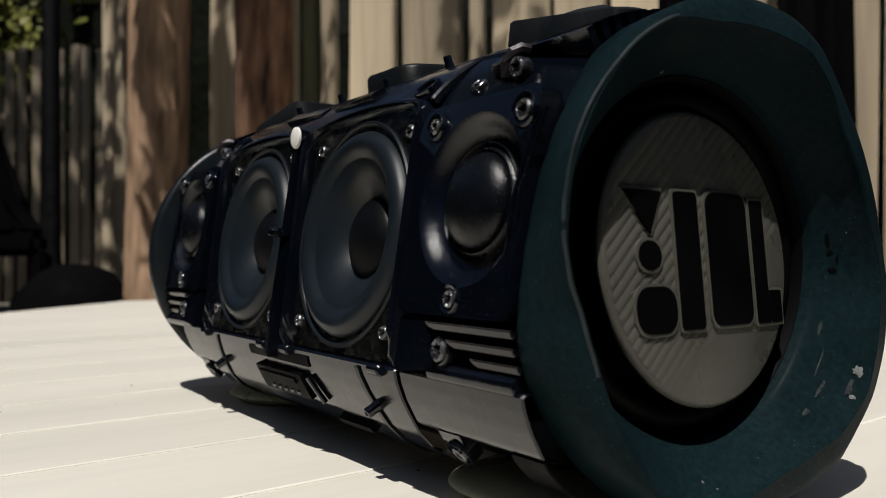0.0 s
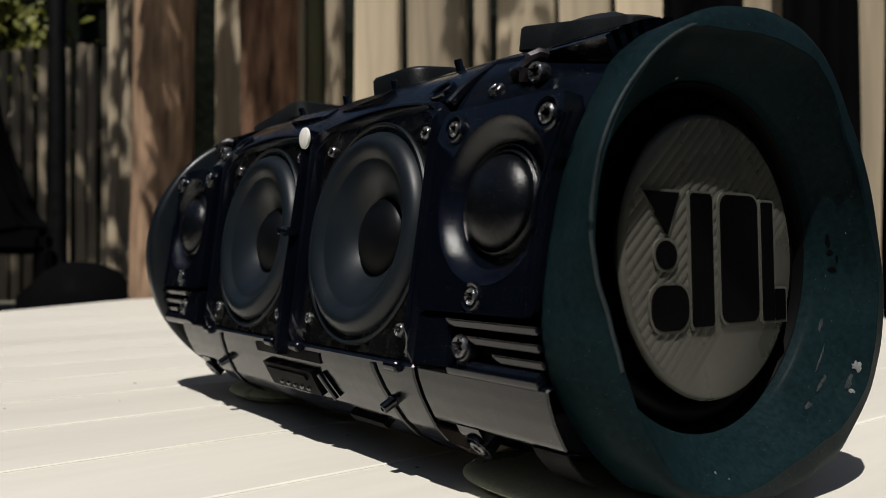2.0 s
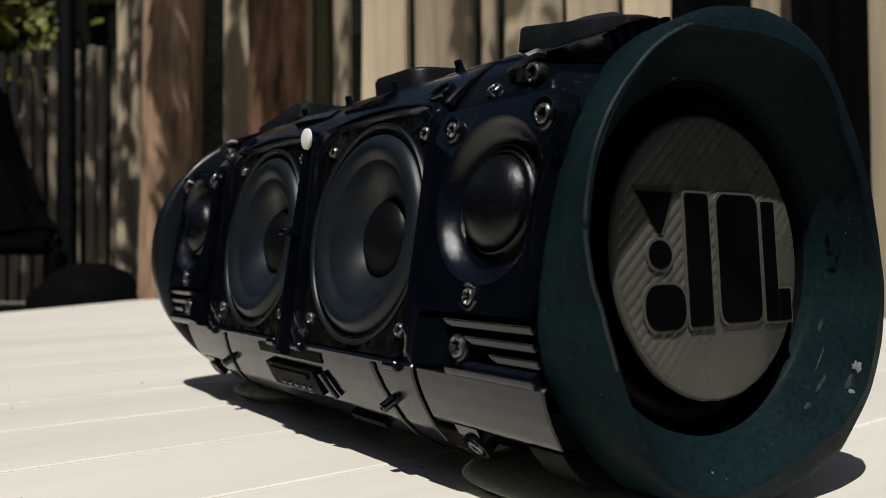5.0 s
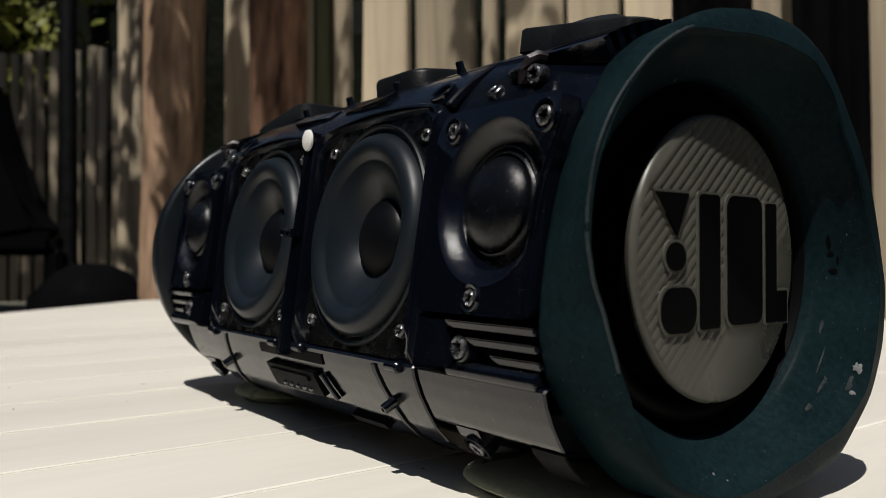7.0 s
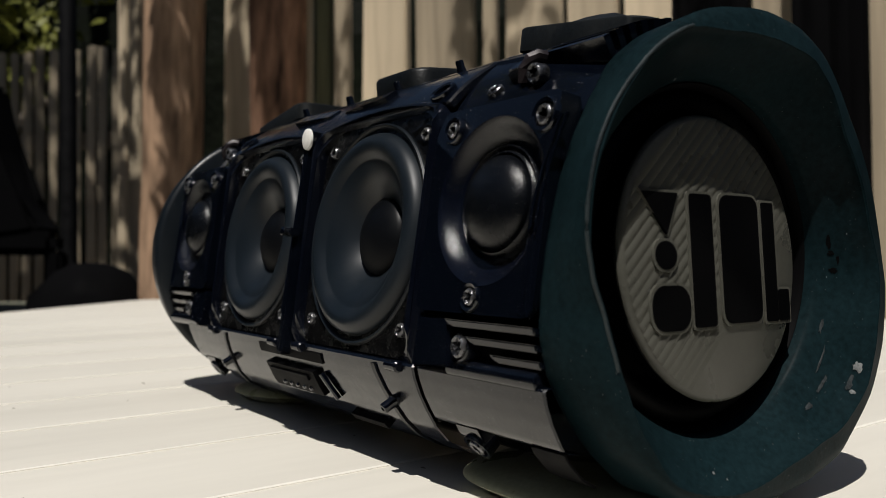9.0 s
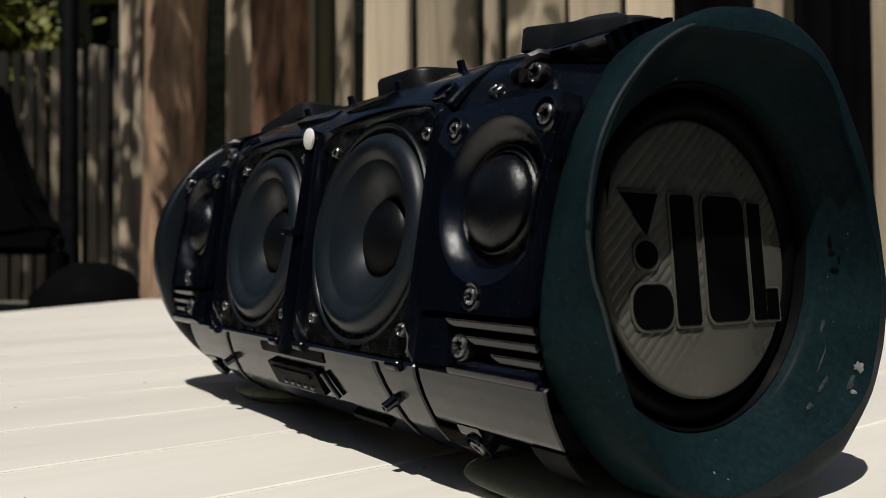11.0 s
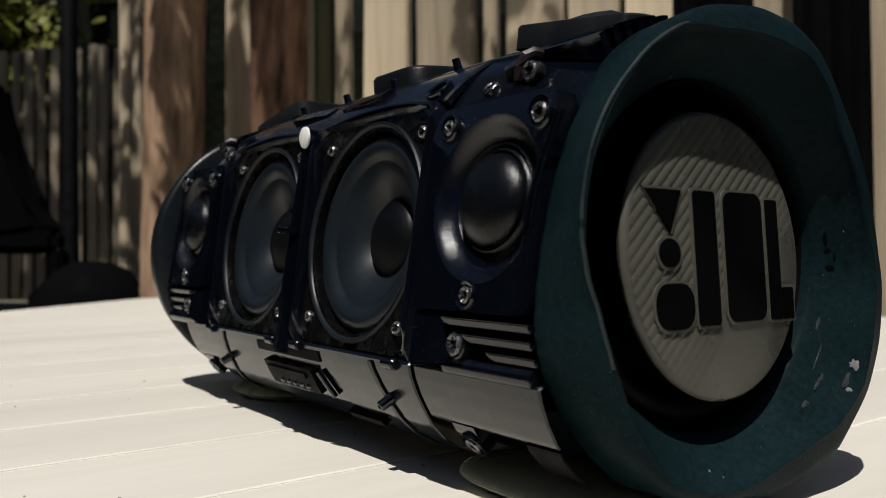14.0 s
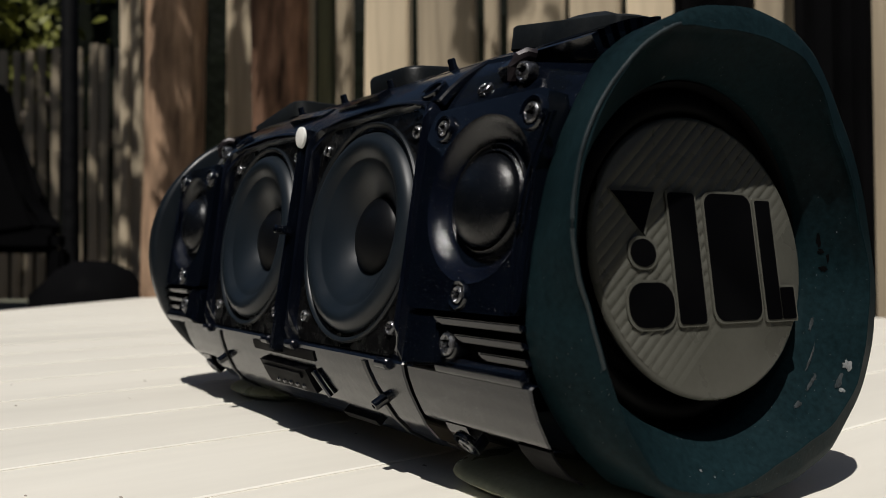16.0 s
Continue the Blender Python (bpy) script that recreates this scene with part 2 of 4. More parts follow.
def table():
    t = new("garden_table")
    tagged(t, "cream painted slatted wooden garden table, worn paint", "table")
    t.matrix_basis = pose(0, 0, 0, 0, 0, 5.0)
    for i in range(-15, 4):
        x0 = SEAM + i * PLANK
        y0, y1 = -0.215, 0.75
        # the far corner is cut off obliquely
        cut = -0.05 - 1.22 * (x0 + 0.78)
        if cut > y1 - 0.02:
            continue
        bm = bmesh.new()
        box(bm, x0 + GAP / 2, x0 + PLANK - GAP / 2, max(y0, cut), y1, TOP - THICK, TOP, 0.0005)
        for v in bm.verts:
            if cut > y0 and v.co.y < cut + 0.01:
                v.co.y -= 1.22 * (v.co.x - x0)
        part("plank", bm, TABLE, t)
        bm = bmesh.new()
        box(bm, x0 - 0.0010, x0 + 0.0010, max(y0, cut) + 0.006, y1 - 0.003, TOP - 0.012, TOP + 0.0003)
        part("joint", bm, GROOVE, t)
    rng = random.Random(3)
    for k in range(16):
        x, y, r = rng.uniform(-0.25, 0.2), rng.uniform(-0.22, -0.03), rng.choice((0.0004, 0.0005, 0.0007, 0.0010))
        bm = bmesh.new()
        lathe(bm, [(r, 0.0), (r * 0.8, 0.0002), (0, 0.00025)], 7, Matrix.Translation((x, y, TOP)) @ Matrix.Diagonal((1.5, 0.7, 1, 1)), lambda a, j: (rng.uniform(-0.25, 0.25) * r, 0))
        part("speck", bm, GRIT, t)
    for x0, x1, y in ((-0.52, 0.21, -0.16), (-0.78, 0.21, 0.62)):
        bm = bmesh.new()
        box(bm, x0, x1, y - 0.03, y + 0.03, TOP - THICK - 0.06, TOP - THICK, 0.002)
        part("crossbar", bm, TABLE, t)
    for x, y in ((-0.48, -0.16), (0.17, -0.16), (-0.7, 0.62), (0.17, 0.62)):
        bm = bmesh.new()
        box(bm, x - 0.03, x + 0.03, y - 0.03, y + 0.03, GROUND, TOP - THICK - 0.06, 0.003)
        part("leg", bm, TABLE, t)
    return t


SEAM = -0.0210
GROUND = -0.74


def ground():
    bm = bmesh.new()
    bmesh.ops.create_grid(bm, x_segments=60, y_segments=60, size=30)
    for v in bm.verts:
        v.co.z = GROUND + 0.02 * noise.noise(v.co * 0.8)
    for v in bm.verts:
        if v.co.length < 3:
            v.co.z = min(v.co.z, GROUND)
    g = part("ground", bm, EARTH)
    tagged(g, "bare shaded garden soil behind the table", "ground", kind="structure")


# ---- the fences and what stands before them ----
FWD = Vector((-0.8218, 0.5698, 0))
RIGHT = Vector((0.5698, 0.8218, 0))


def spot(px, depth, z=0.0):
    """A place at that depth along the view, px to the side in thousandths of the depth."""
    e = Vector((EYE[0], EYE[1], 0))
    p = e + FWD * depth + RIGHT * (px * depth / 1000)
    p.z = z
    return p


def board(parent, p, width, top, yaw, thick=0.02, lean=0.0, name="board", mat=None):
    bm = bmesh.new()
    box(bm, -width / 2, width / 2, -thick / 2, thick / 2, 0, top - GROUND, 0.003)
    for v in bm.verts:
        v.co.x += 0.004 * noise.noise(Vector((v.co.z * 2, p.x * 9, width)))
    bmesh.ops.subdivide_edges(bm, edges=[e for e in bm.edges if abs(e.verts[0].co.z - e.verts[1].co.z) > 0.5], cuts=8)
    for v in bm.verts:
        v.co.x += 0.006 * noise.noise(Vector((v.co.z * 3, p.x * 9, p.y * 7 + (1 if v.co.x > 0 else 0))))
    return part(name, bm, mat or WOOD, parent, m=pose(p.x, p.y, GROUND, 0, lean, yaw))


FENCE_DIR = Vector((0.89, 0.456, 0))
FENCE_OUT = Vector((0.456, -0.89, 0))


def on_fence(k, out=0.0):
    """The place on the near fence that lies k thousandths to the side of the view."""
    e = Vector((EYE[0], EYE[1], 0))
    p0 = e + FWD * 1.5 + FENCE_OUT * out
    way = FWD + RIGHT * (k / 1000)
    return e + way * ((p0 - e).dot(FENCE_OUT) / way.dot(FENCE_OUT))


def near_fence():
    f = new("board_fence")
    tagged(f, "weathered grey brown wooden board fence with gaps", "fence")
    yaw = math.degrees(math.atan2(FENCE_DIR.y, FENCE_DIR.x))
    # left and right edge of each board
    boards = [(-373, -362), (-359, -346), (-252, -219), (-167, -154), (-144, -127), (-125, -109), (-92, -42), (-31, 34), (74, 137), (146, 204), (210, 268), (274, 338), (346, 412), (418, 478), (484, 520), (526, 590), (596, 660)]
    for k, (a, b) in enumerate(boards):
        o = 0.0 if k % 2 else -0.012
        p, q = on_fence(a, o), on_fence(b, o)
        m = (p + q) / 2
        # the one olive board carries its shade in a darker colour
        board(f, m, (q - p).length, 0.72 + 0.03 * noise.noise(Vector((k * 2.1, 3, 0))), yaw, lean=0.4 * noise.noise(Vector((k * 1.7, 0, 0))), mat=OLIVE_SHADE if a == -144 else WOOD)
    # boards on the far side of the rails, seen through the gaps
    for k, (a, b) in enumerate(((46, 60),)):
        p, q = on_fence(a, -0.07), on_fence(b, -0.07)
        board(f, (p + q) / 2, (q - p).length, 0.68, yaw)
    for z in (-0.42, 0.67):
        p = on_fence(60, -0.04)
        bm = bmesh.new()
        box(bm, -0.72, 0.85, -0.018, 0.018, -0.04, 0.04, 0.003)
        part("rail", bm, WOOD, f, m=pose(p.x, p.y, z, 0, 0, yaw))
    for a, r, lean in ((-318, 0.056, 1.6), (-187, 0.053, -0.5)):
        bm = bmesh.new()
        rows = [(r, z * 0.06) for z in range(26)]
        lathe(bm, rows, 36, wave=lambda an, j, a=a: (0.010 * noise.noise(Vector((math.cos(an) * 0.8, math.sin(an) * 0.8, j * 0.12 + a))) + 0.003 * noise.noise(Vector((math.cos(an) * 4, math.sin(an) * 4, j * 0.5 + a))), 0))
        p = on_fence(a, 0.055)
        part("post", bm, LOG if a < -250 else REDLOG, f, "round peeled log post" if a < -250 else "round log post with reddish bark", m=pose(p.x, p.y, GROUND, 0, lean, 0))
    return f


def far_fence():
    f = new("slat_fence")
    tagged(f, "distant narrow grey slat fence under the trees", "fence")
    yaw = math.degrees(math.atan2(RIGHT.y, RIGHT.x)) + 15
    for k in range(25):
        px = -640 + k * 14.5
        w = 0.033 + 0.012 * noise.noise(Vector((k * 2.3, 1, 0)))
        board(f, spot(px, 3.9 - k * 0.02), w, 0.93 + 0.06 * noise.noise(Vector((k * 1.3, 4, 0))), yaw, name="slat", lean=0.8 * noise.noise(Vector((k * 3.1, 0, 2))))
    p, q = spot(-640, 3.97), spot(-292, 3.49)
    way = math.degrees(math.atan2((q - p).y, (q - p).x))
    for z in (-0.3, 0.55):
        bm = bmesh.new()
        box(bm, 0, (q - p).length, -0.015, 0.015, -0.035, 0.035, 0.003)
        part("rail", bm, WOOD, f, m=pose(p.x, p.y, z, 0, 0, way))
    return f


def leaves(bm, centre, size, count, seed, leaf=0.035, keep=None):
    rng = random.Random(seed)
    for _ in range(count):
        p = Vector(centre) + Vector((rng.gauss(0, size[0]), rng.gauss(0, size[1]), rng.gauss(0, size[2])))
        if keep and not keep(p):
            continue
        q = Euler((rng.uniform(-1, 1), rng.uniform(-1, 1), rng.uniform(0, 6.3))).to_matrix()
        k = leaf * rng.uniform(0.6, 1.3)
        v = [bm.verts.new(p + q @ Vector(c) * k) for c in ((-1, 0, 0), (-0.3, 0.42, 0.08), (0.5, 0.32, 0.05), (1.1, 0, -0.1), (0.5, -0.32, 0.05), (-0.3, -0.42, 0.08))]
        bm.faces.new((v[0], v[1], v[2], v[3]))
        bm.faces.new((v[0], v[3], v[4], v[5]))
    return bm


def tree(name, foot_at, limbs, clumps, label, seed, leaf):
    """A trunk with limbs and clumps of leaves round the limb ends."""
    t = new(name)
    tagged(t, label, "tree")
    t.location = foot_at
    bm = bmesh.new()
    for path, r0, r1 in limbs:
        pts = [Vector(p) for p in path]
        n = 10
        line = []
        for i in range(n + 1):
            f = i / n * (len(pts) - 1)
            k = min(int(f), len(pts) - 2)
            line.append(pts[k].lerp(pts[k + 1], f - k) + 0.03 * Vector((noise.noise(Vector((i * 0.7, seed, 0))), noise.noise(Vector((i * 0.7, 0, seed))), 0)))
        rings = []
        for i, c in enumerate(line):
            d = line[min(i + 1, n)] - line[max(i - 1, 0)]
            q = d.to_track_quat("Z", "Y").to_matrix()
            r = r0 + (r1 - r0) * i / n
            rings.append([bm.verts.new(c + q @ Vector((r * math.cos(k * 0.785), r * math.sin(k * 0.785), 0))) for k in range(8)])
        for a, b in zip(rings, rings[1:]):
            for k in range(8):
                bm.faces.new((a[k], a[(k + 1) % 8], b[(k + 1) % 8], b[k]))
    part("trunk", bm, BARK, t)
    bm = bmesh.new()
    for i, (c, size, count) in enumerate(clumps):
        leaves(bm, c, size, count, seed + i, leaf)
    tagged(part("crown", bm, LEAF, t, "green leaves in loose clumps", smooth=0), kind="stuff")
    return t


def trees():
    # a tree behind the far fence, its leaves hang over it
    p = spot(-560, 5.0, GROUND)
    a = RIGHT
    tree("tree", p, [([(0, 0, 0), (0.05, 0, 1.4), (0.1, 0.1, 2.6)], 0.10, 0.05), ([(0.05, 0, 1.3), tuple(a * 0.8 + Vector((0, 0, 1.9)))], 0.05, 0.02)],
         [((0, 0, 2.0), (0.5, 0.5, 0.28), 900), (tuple(a * 0.9 + Vector((0, 0, 2.0))), (0.5, 0.4, 0.22), 800), (tuple(a * -0.8 + Vector((0, 0, 1.95))), (0.4, 0.4, 0.25), 500), (tuple(a * 1.7 - FWD * 0.3 + Vector((0, 0, 2.05))), (0.35, 0.3, 0.22), 500)],
         "leafy green tree behind the slat fence", 11, 0.05)
    # an added tree out of view, placed only to darken the lower slat fence
    w = spot(-700, 3.0, GROUND)

    def shade(k, z, lift):
        return tuple(spot(k, 3.85, z) + SUN_TO * lift - w)
    tree("tree", w, [([(0, 0, 0), (0.05, 0, 2.6), (0.1, 0.1, 4.9)], 0.12, 0.05), ([(0.05, 0, 3.4), shade(-560, 0.5, 4.0), shade(-380, 0.5, 4.0)], 0.05, 0.02)],
         [(shade(k, z, 4.0), (0.24, 0.24, 0.13), n) for k in (-600, -530, -460, -390, -330) for z, n in ((-0.55, 130), (-0.2, 90), (0.15, 30))],
         "added unseen leafy tree that shades the slat fence", 51, 0.05)
    # a tree beside the near fence; its branch throws leaf shadows on the boards
    q = on_fence(760, -0.5)
    q.z = GROUND

    def over(k, z, lift, out=0.0):
        """A place from which the sun's shadow falls on the fence at that spot."""
        s = on_fence(k, out)
        s.z = z
        return tuple(s + SUN_TO * lift - q)
    tree("tree", q, [([(0, 0, 0), (0.02, 0.05, 1.6), (0.1, 0.0, 2.7)], 0.09, 0.05), ([(0.03, 0.03, 2.0), over(330, 0.80, 1.1), over(120, 0.70, 1.15), over(-60, 0.72, 1.1)], 0.035, 0.010),
                     ([(0.05, 0.03, 2.3), over(200, 0.9, 1.1), over(-250, 0.75, 1.2)], 0.035, 0.010)],
         [(over(46, 0.46, 1.12), (0.035, 0.035, 0.035), 34), (over(8, 0.20, 1.12), (0.014, 0.014, 0.06), 12), (over(110, 0.53, 1.12), (0.03, 0.03, 0.02), 14), (over(330, 0.56, 1.1), (0.06, 0.06, 0.03), 24),
          (over(-120, 0.30, 1.15), (0.04, 0.04, 0.12), 30), (over(-160, 0.16, 1.15), (0.016, 0.016, 0.22), 120), (over(-284, 0.18, 1.15), (0.012, 0.016, 0.24), 50), (over(-235, 0.40, 1.15), (0.05, 0.05, 0.05), 30), (over(-185, 0.30, 1.2), (0.03, 0.03, 0.16), 60), (over(-262, 0.05, 1.2), (0.02, 0.02, 0.16), 60), (over(-140, 0.1, 1.2), (0.02, 0.02, 0.16), 50), (over(-345, 0.0, 1.1), (0.03, 0.03, 0.1), 26), (over(-355, 0.40, 1.1), (0.02, 0.02, 0.16), 40), (over(-362, 0.15, 1.1), (0.02, 0.02, 0.2), 60), (over(-235, 0.15, 1.15), (0.02, 0.02, 0.2), 40), (over(-175, 0.5, 1.15), (0.03, 0.03, 0.1), 50), (over(-280, 0.5, 1.15), (0.03, 0.03, 0.08), 24), (over(-271, 0.36, 1.2, 0.09), (0.007, 0.007, 0.20), 190), (over(-172, 0.35, 1.2, 0.09), (0.011, 0.011, 0.18), 220), (over(-195, 0.3, 1.2, 0.1), (0.02, 0.02, 0.2), 60), (over(-138, 0.42, 1.2), (0.009, 0.009, 0.17), 150)],
         "leafy branch overhanging the board fence", 31, 0.026)


def dark_chair():
    """A dark garden chair beside the table, seen in shade."""
    c = new("garden_chair")
    p = spot(-528, 1.75, GROUND)
    yaw = math.degrees(math.atan2(RIGHT.y, RIGHT.x))
    c.matrix_basis = pose(p.x, p.y, p.z, 0, 0, yaw)
    tagged(c, "black garden chair with a draped black cover in shade", "chair")
    z0 = -GROUND
    bm = bmesh.new()
    prism(bm, [(-0.25, z0 + 0.06), (0.12, z0 + 0.115), (0.055, z0 + 0.19), (0.025, z0 + 0.30), (0.0, z0 + 0.42), (-0.25, z0 + 0.5)], -0.02, 0.10)
    bmesh.ops.bevel(bm, geom=list(bm.edges), offset=0.012, segments=2, affect="EDGES")
    part("backrest", bm, DARK, c)
    bm = bmesh.new()
    box(bm, -0.25, 0.150, -0.03, 0.03, z0 + 0.068, z0 + 0.118, 0.015)
    part("armrest", bm, DARK, c)
    bm = bmesh.new()
    box(bm, -0.03, 0.0, -0.022, 0.022, 0, z0 + 0.075, 0.006)
    part("leg", bm, DARK, c)
    bm = bmesh.new()
    box(bm, 0.13, 0.16, -0.022, 0.022, 0, z0 + 0.075, 0.006)
    part("leg", bm, DARK, c)
    bm = bmesh.new()
    box(bm, -0.27, 0.02, 0.04, 0.5, z0 - 0.20, z0 - 0.05, 0.02)
    part("seat", bm, CUSHION, c, "faded olive seat cushion")
    k = new("bin_bag")
    q = spot(-408, 1.70, GROUND)
    k.matrix_basis = pose(q.x, q.y, q.z, 0, 0, yaw)
    tagged(k, "black sack standing before the fence", "sack")
    bm = bmesh.new()
    lathe(bm, [(0.0, 0.0), (0.13, 0.0), (0.16, 0.12), (0.15, 0.40), (0.125, z0 - 0.08), (0.105, z0 - 0.01), (0.070, z0 + 0.035), (0.03, z0 + 0.052), (0, z0 + 0.054)], 28, wave=lambda a, j: (0.018 * noise.noise(Vector((math.cos(a) * 2, math.sin(a) * 2, j))), 0))
    part("sack_body", bm, DARK, k)
    r = new("parasol_pole")
    q = spot(-428, 2.3, GROUND)
    r.matrix_basis = pose(q.x, q.y, q.z, 0, -0.6, yaw)
    tagged(r, "slim black pole standing before the slat fence", "pole")
    bm = bmesh.new()
    lathe(bm, [(0, 0), (0.022, 0), (0.022, 2.4), (0, 2.4)], 20)
    part("tube", bm, POLE, r)
    bm = bmesh.new()
    lathe(bm, [(0, 0), (0.16, 0), (0.16, 0.05), (0.04, 0.09), (0.03, 0.2), (0.0225, 0.2)], 28)
    part("base", bm, POLE, r)


def dark_cloth():
    """A black jacket-like cover hung over the fence."""
    c = new("hanging_cover")
    tagged(c, "black fabric cover hanging folded over the board fence", "cover")

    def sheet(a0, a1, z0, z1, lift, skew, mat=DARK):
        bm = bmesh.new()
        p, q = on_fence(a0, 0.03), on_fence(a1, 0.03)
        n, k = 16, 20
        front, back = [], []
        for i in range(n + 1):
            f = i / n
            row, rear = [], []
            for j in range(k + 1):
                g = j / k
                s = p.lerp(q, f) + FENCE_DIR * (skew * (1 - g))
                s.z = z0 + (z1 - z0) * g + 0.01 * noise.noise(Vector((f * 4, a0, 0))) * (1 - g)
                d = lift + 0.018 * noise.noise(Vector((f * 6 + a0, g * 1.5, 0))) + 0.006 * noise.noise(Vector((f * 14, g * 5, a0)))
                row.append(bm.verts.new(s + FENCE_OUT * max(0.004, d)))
                rear.append(bm.verts.new(s - FENCE_OUT * 0.008))
            front.append(row)
            back.append(rear)
        for i in range(n):
            for j in range(k):
                bm.faces.new((front[i][j], front[i + 1][j], front[i + 1][j + 1], front[i][j + 1]))
                bm.faces.new((back[i][j], back[i][j + 1], back[i + 1][j + 1], back[i + 1][j]))
            bm.faces.new((front[i][0], back[i][0], back[i + 1][0], front[i + 1][0]))
            bm.faces.new((front[i][k], front[i + 1][k], back[i + 1][k], back[i][k]))
        for j in range(k):
            bm.faces.new((front[0][j], front[0][j + 1], back[0][j + 1], back[0][j]))
            bm.faces.new((front[n][j], back[n][j], back[n][j + 1], front[n][j + 1]))
        part("fold", bm, mat, c)
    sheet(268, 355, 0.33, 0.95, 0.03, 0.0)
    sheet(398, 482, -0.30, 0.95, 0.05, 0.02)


def around():
    """Added tall hedges close the garden behind the fences and, unseen, behind and beside the camera."""
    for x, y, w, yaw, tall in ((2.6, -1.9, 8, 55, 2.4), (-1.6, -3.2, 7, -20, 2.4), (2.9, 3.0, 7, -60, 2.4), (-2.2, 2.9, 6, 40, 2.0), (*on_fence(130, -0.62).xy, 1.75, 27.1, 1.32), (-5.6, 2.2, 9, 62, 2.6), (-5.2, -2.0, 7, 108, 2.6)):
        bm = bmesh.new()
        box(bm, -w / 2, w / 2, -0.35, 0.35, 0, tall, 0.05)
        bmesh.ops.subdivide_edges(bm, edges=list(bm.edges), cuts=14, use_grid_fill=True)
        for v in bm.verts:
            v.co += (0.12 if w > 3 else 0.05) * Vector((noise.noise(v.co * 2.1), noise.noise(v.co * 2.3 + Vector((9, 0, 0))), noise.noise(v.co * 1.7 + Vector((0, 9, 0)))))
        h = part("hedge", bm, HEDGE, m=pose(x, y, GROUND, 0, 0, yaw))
        tagged(h, "added tall hedge wall, coloured near black for deep shade", "hedge", kind="structure")


def build_place():
    around()
    table()
    ground()
    near_fence()
    far_fence()
    trees()
    dark_chair()
    dark_cloth()


build_place()


# ---- the loudspeaker ----
AXIS_Z, TILT, REST, CONE_IN, FAR_R = 0.0675, 9.0, 0.1435, -1.0, 0.0640
speaker = new("portable_speaker")
tagged(speaker, "stripped black portable loudspeaker with bare drivers, lying on the table", "loudspeaker")
BODY = pose(0, 0, AXIS_Z, -TILT)  # the drivers face -y in this frame
WOOFER_X, TWEETER_X, TWEETER_Z = 0.0428, 0.1150, 0.0062
FACE_W, FACE_T = -0.049, -0.0545
CASE_R, CASE_UP = 0.0638, 0.0015


def shell(rows, front, name):
    """A length of the case: a round back cut flat at the front; rows of (x, radius)."""
    bm = bmesh.new()
    n, made = 96, []
    for x, r in rows:
        a0 = math.acos(min(1, -front / r))
        made.append([bm.verts.new((x, -r * math.cos(a0 + (2 * math.pi - 2 * a0) * i / n), CASE_UP + r * math.sin(a0 + (2 * math.pi - 2 * a0) * i / n))) for i in range(n + 1)])
    for p, q in zip(made, made[1:]):
        for i in range(n):
            bm.faces.new((p[i], p[i + 1], q[i + 1], q[i]))
        bm.faces.new((p[0], p[-1], q[-1], q[0]))
    if abs(rows[-1][0]) < 0.1:
        for row in (made[0], made[-1]):
            bm.faces.new(row)
    return part(name, bm, GLOSS, speaker, m=BODY)


def on_case(x, angle, r=CASE_R):
    """A frame on the case: angle in degrees from the front upwards; local z points out, local x along the case."""
    a = radians(angle)
    n = Vector((0, -math.cos(a), math.sin(a)))
    m = Matrix((Vector((1, 0, 0)), n.cross(Vector((1, 0, 0))), n)).transposed().to_4x4()
    m.translation = Vector((x, n.y * r, CASE_UP + n.z * r))
    return m


def arc_strip(bm, x0, x1, a0, a1, r0, r1, n=24):
    """A curved bar that follows the case between two angles."""
    rows = []
    for i in range(n + 1):
        a = radians(a0 + (a1 - a0) * i / n)
        c, s = -math.cos(a), math.sin(a)
        rows.append([bm.verts.new((x, c * r, CASE_UP + s * r)) for x, r in ((x0, r0), (x0, r1), (x1, r1), (x1, r0))])
    for p, q in zip(rows, rows[1:]):
        for k in range(4):
            bm.faces.new((p[k], p[(k + 1) % 4], q[(k + 1) % 4], q[k]))
    bm.faces.new(rows[0])
    bm.faces.new(rows[-1])
    return bm


def turned(x, y, z):
    """Local z of a lathe points out of the front."""
    return Matrix.Translation((x, y, z)) @ Matrix.Rotation(radians(90), 4, "X")


def screw_mesh(r):
    """A pan head with a six-lobed recess."""
    bm = bmesh.new()

    def lobe(a, j):
        return ((0.16 * r * math.cos(6 * a), 0) if 1 <= j <= 2 else (0, 0))
    lathe(bm, [(0, -0.0010), (r * 0.42, -0.0010), (r * 0.58, 0.0005), (r * 0.76, 0.0008), (r * 0.94, 0.0004), (r, -0.0003), (r, -0.003), (0, -0.003)], 24, wave=lobe)
    me = bpy.data.meshes.new("screw")
    bmesh.ops.recalc_face_normals(bm, faces=bm.faces)
    bm.to_mesh(me)
    bm.free()
    me.materials.append(STEEL)
    me.shade_smooth()
    me.set_sharp_from_angle(angle=radians(35))
    return me


SCREWS = {}


def screw(parent, m, r=0.0026):
    if r not in SCREWS:
        SCREWS[r] = screw_mesh(r)
    ob = new("screw", SCREWS[r])
    ob.parent = parent
    ob.matrix_basis = m @ pose(0, 0, 0, random.uniform(-4, 4), random.uniform(-4, 4), random.uniform(0, 60))
    return ob


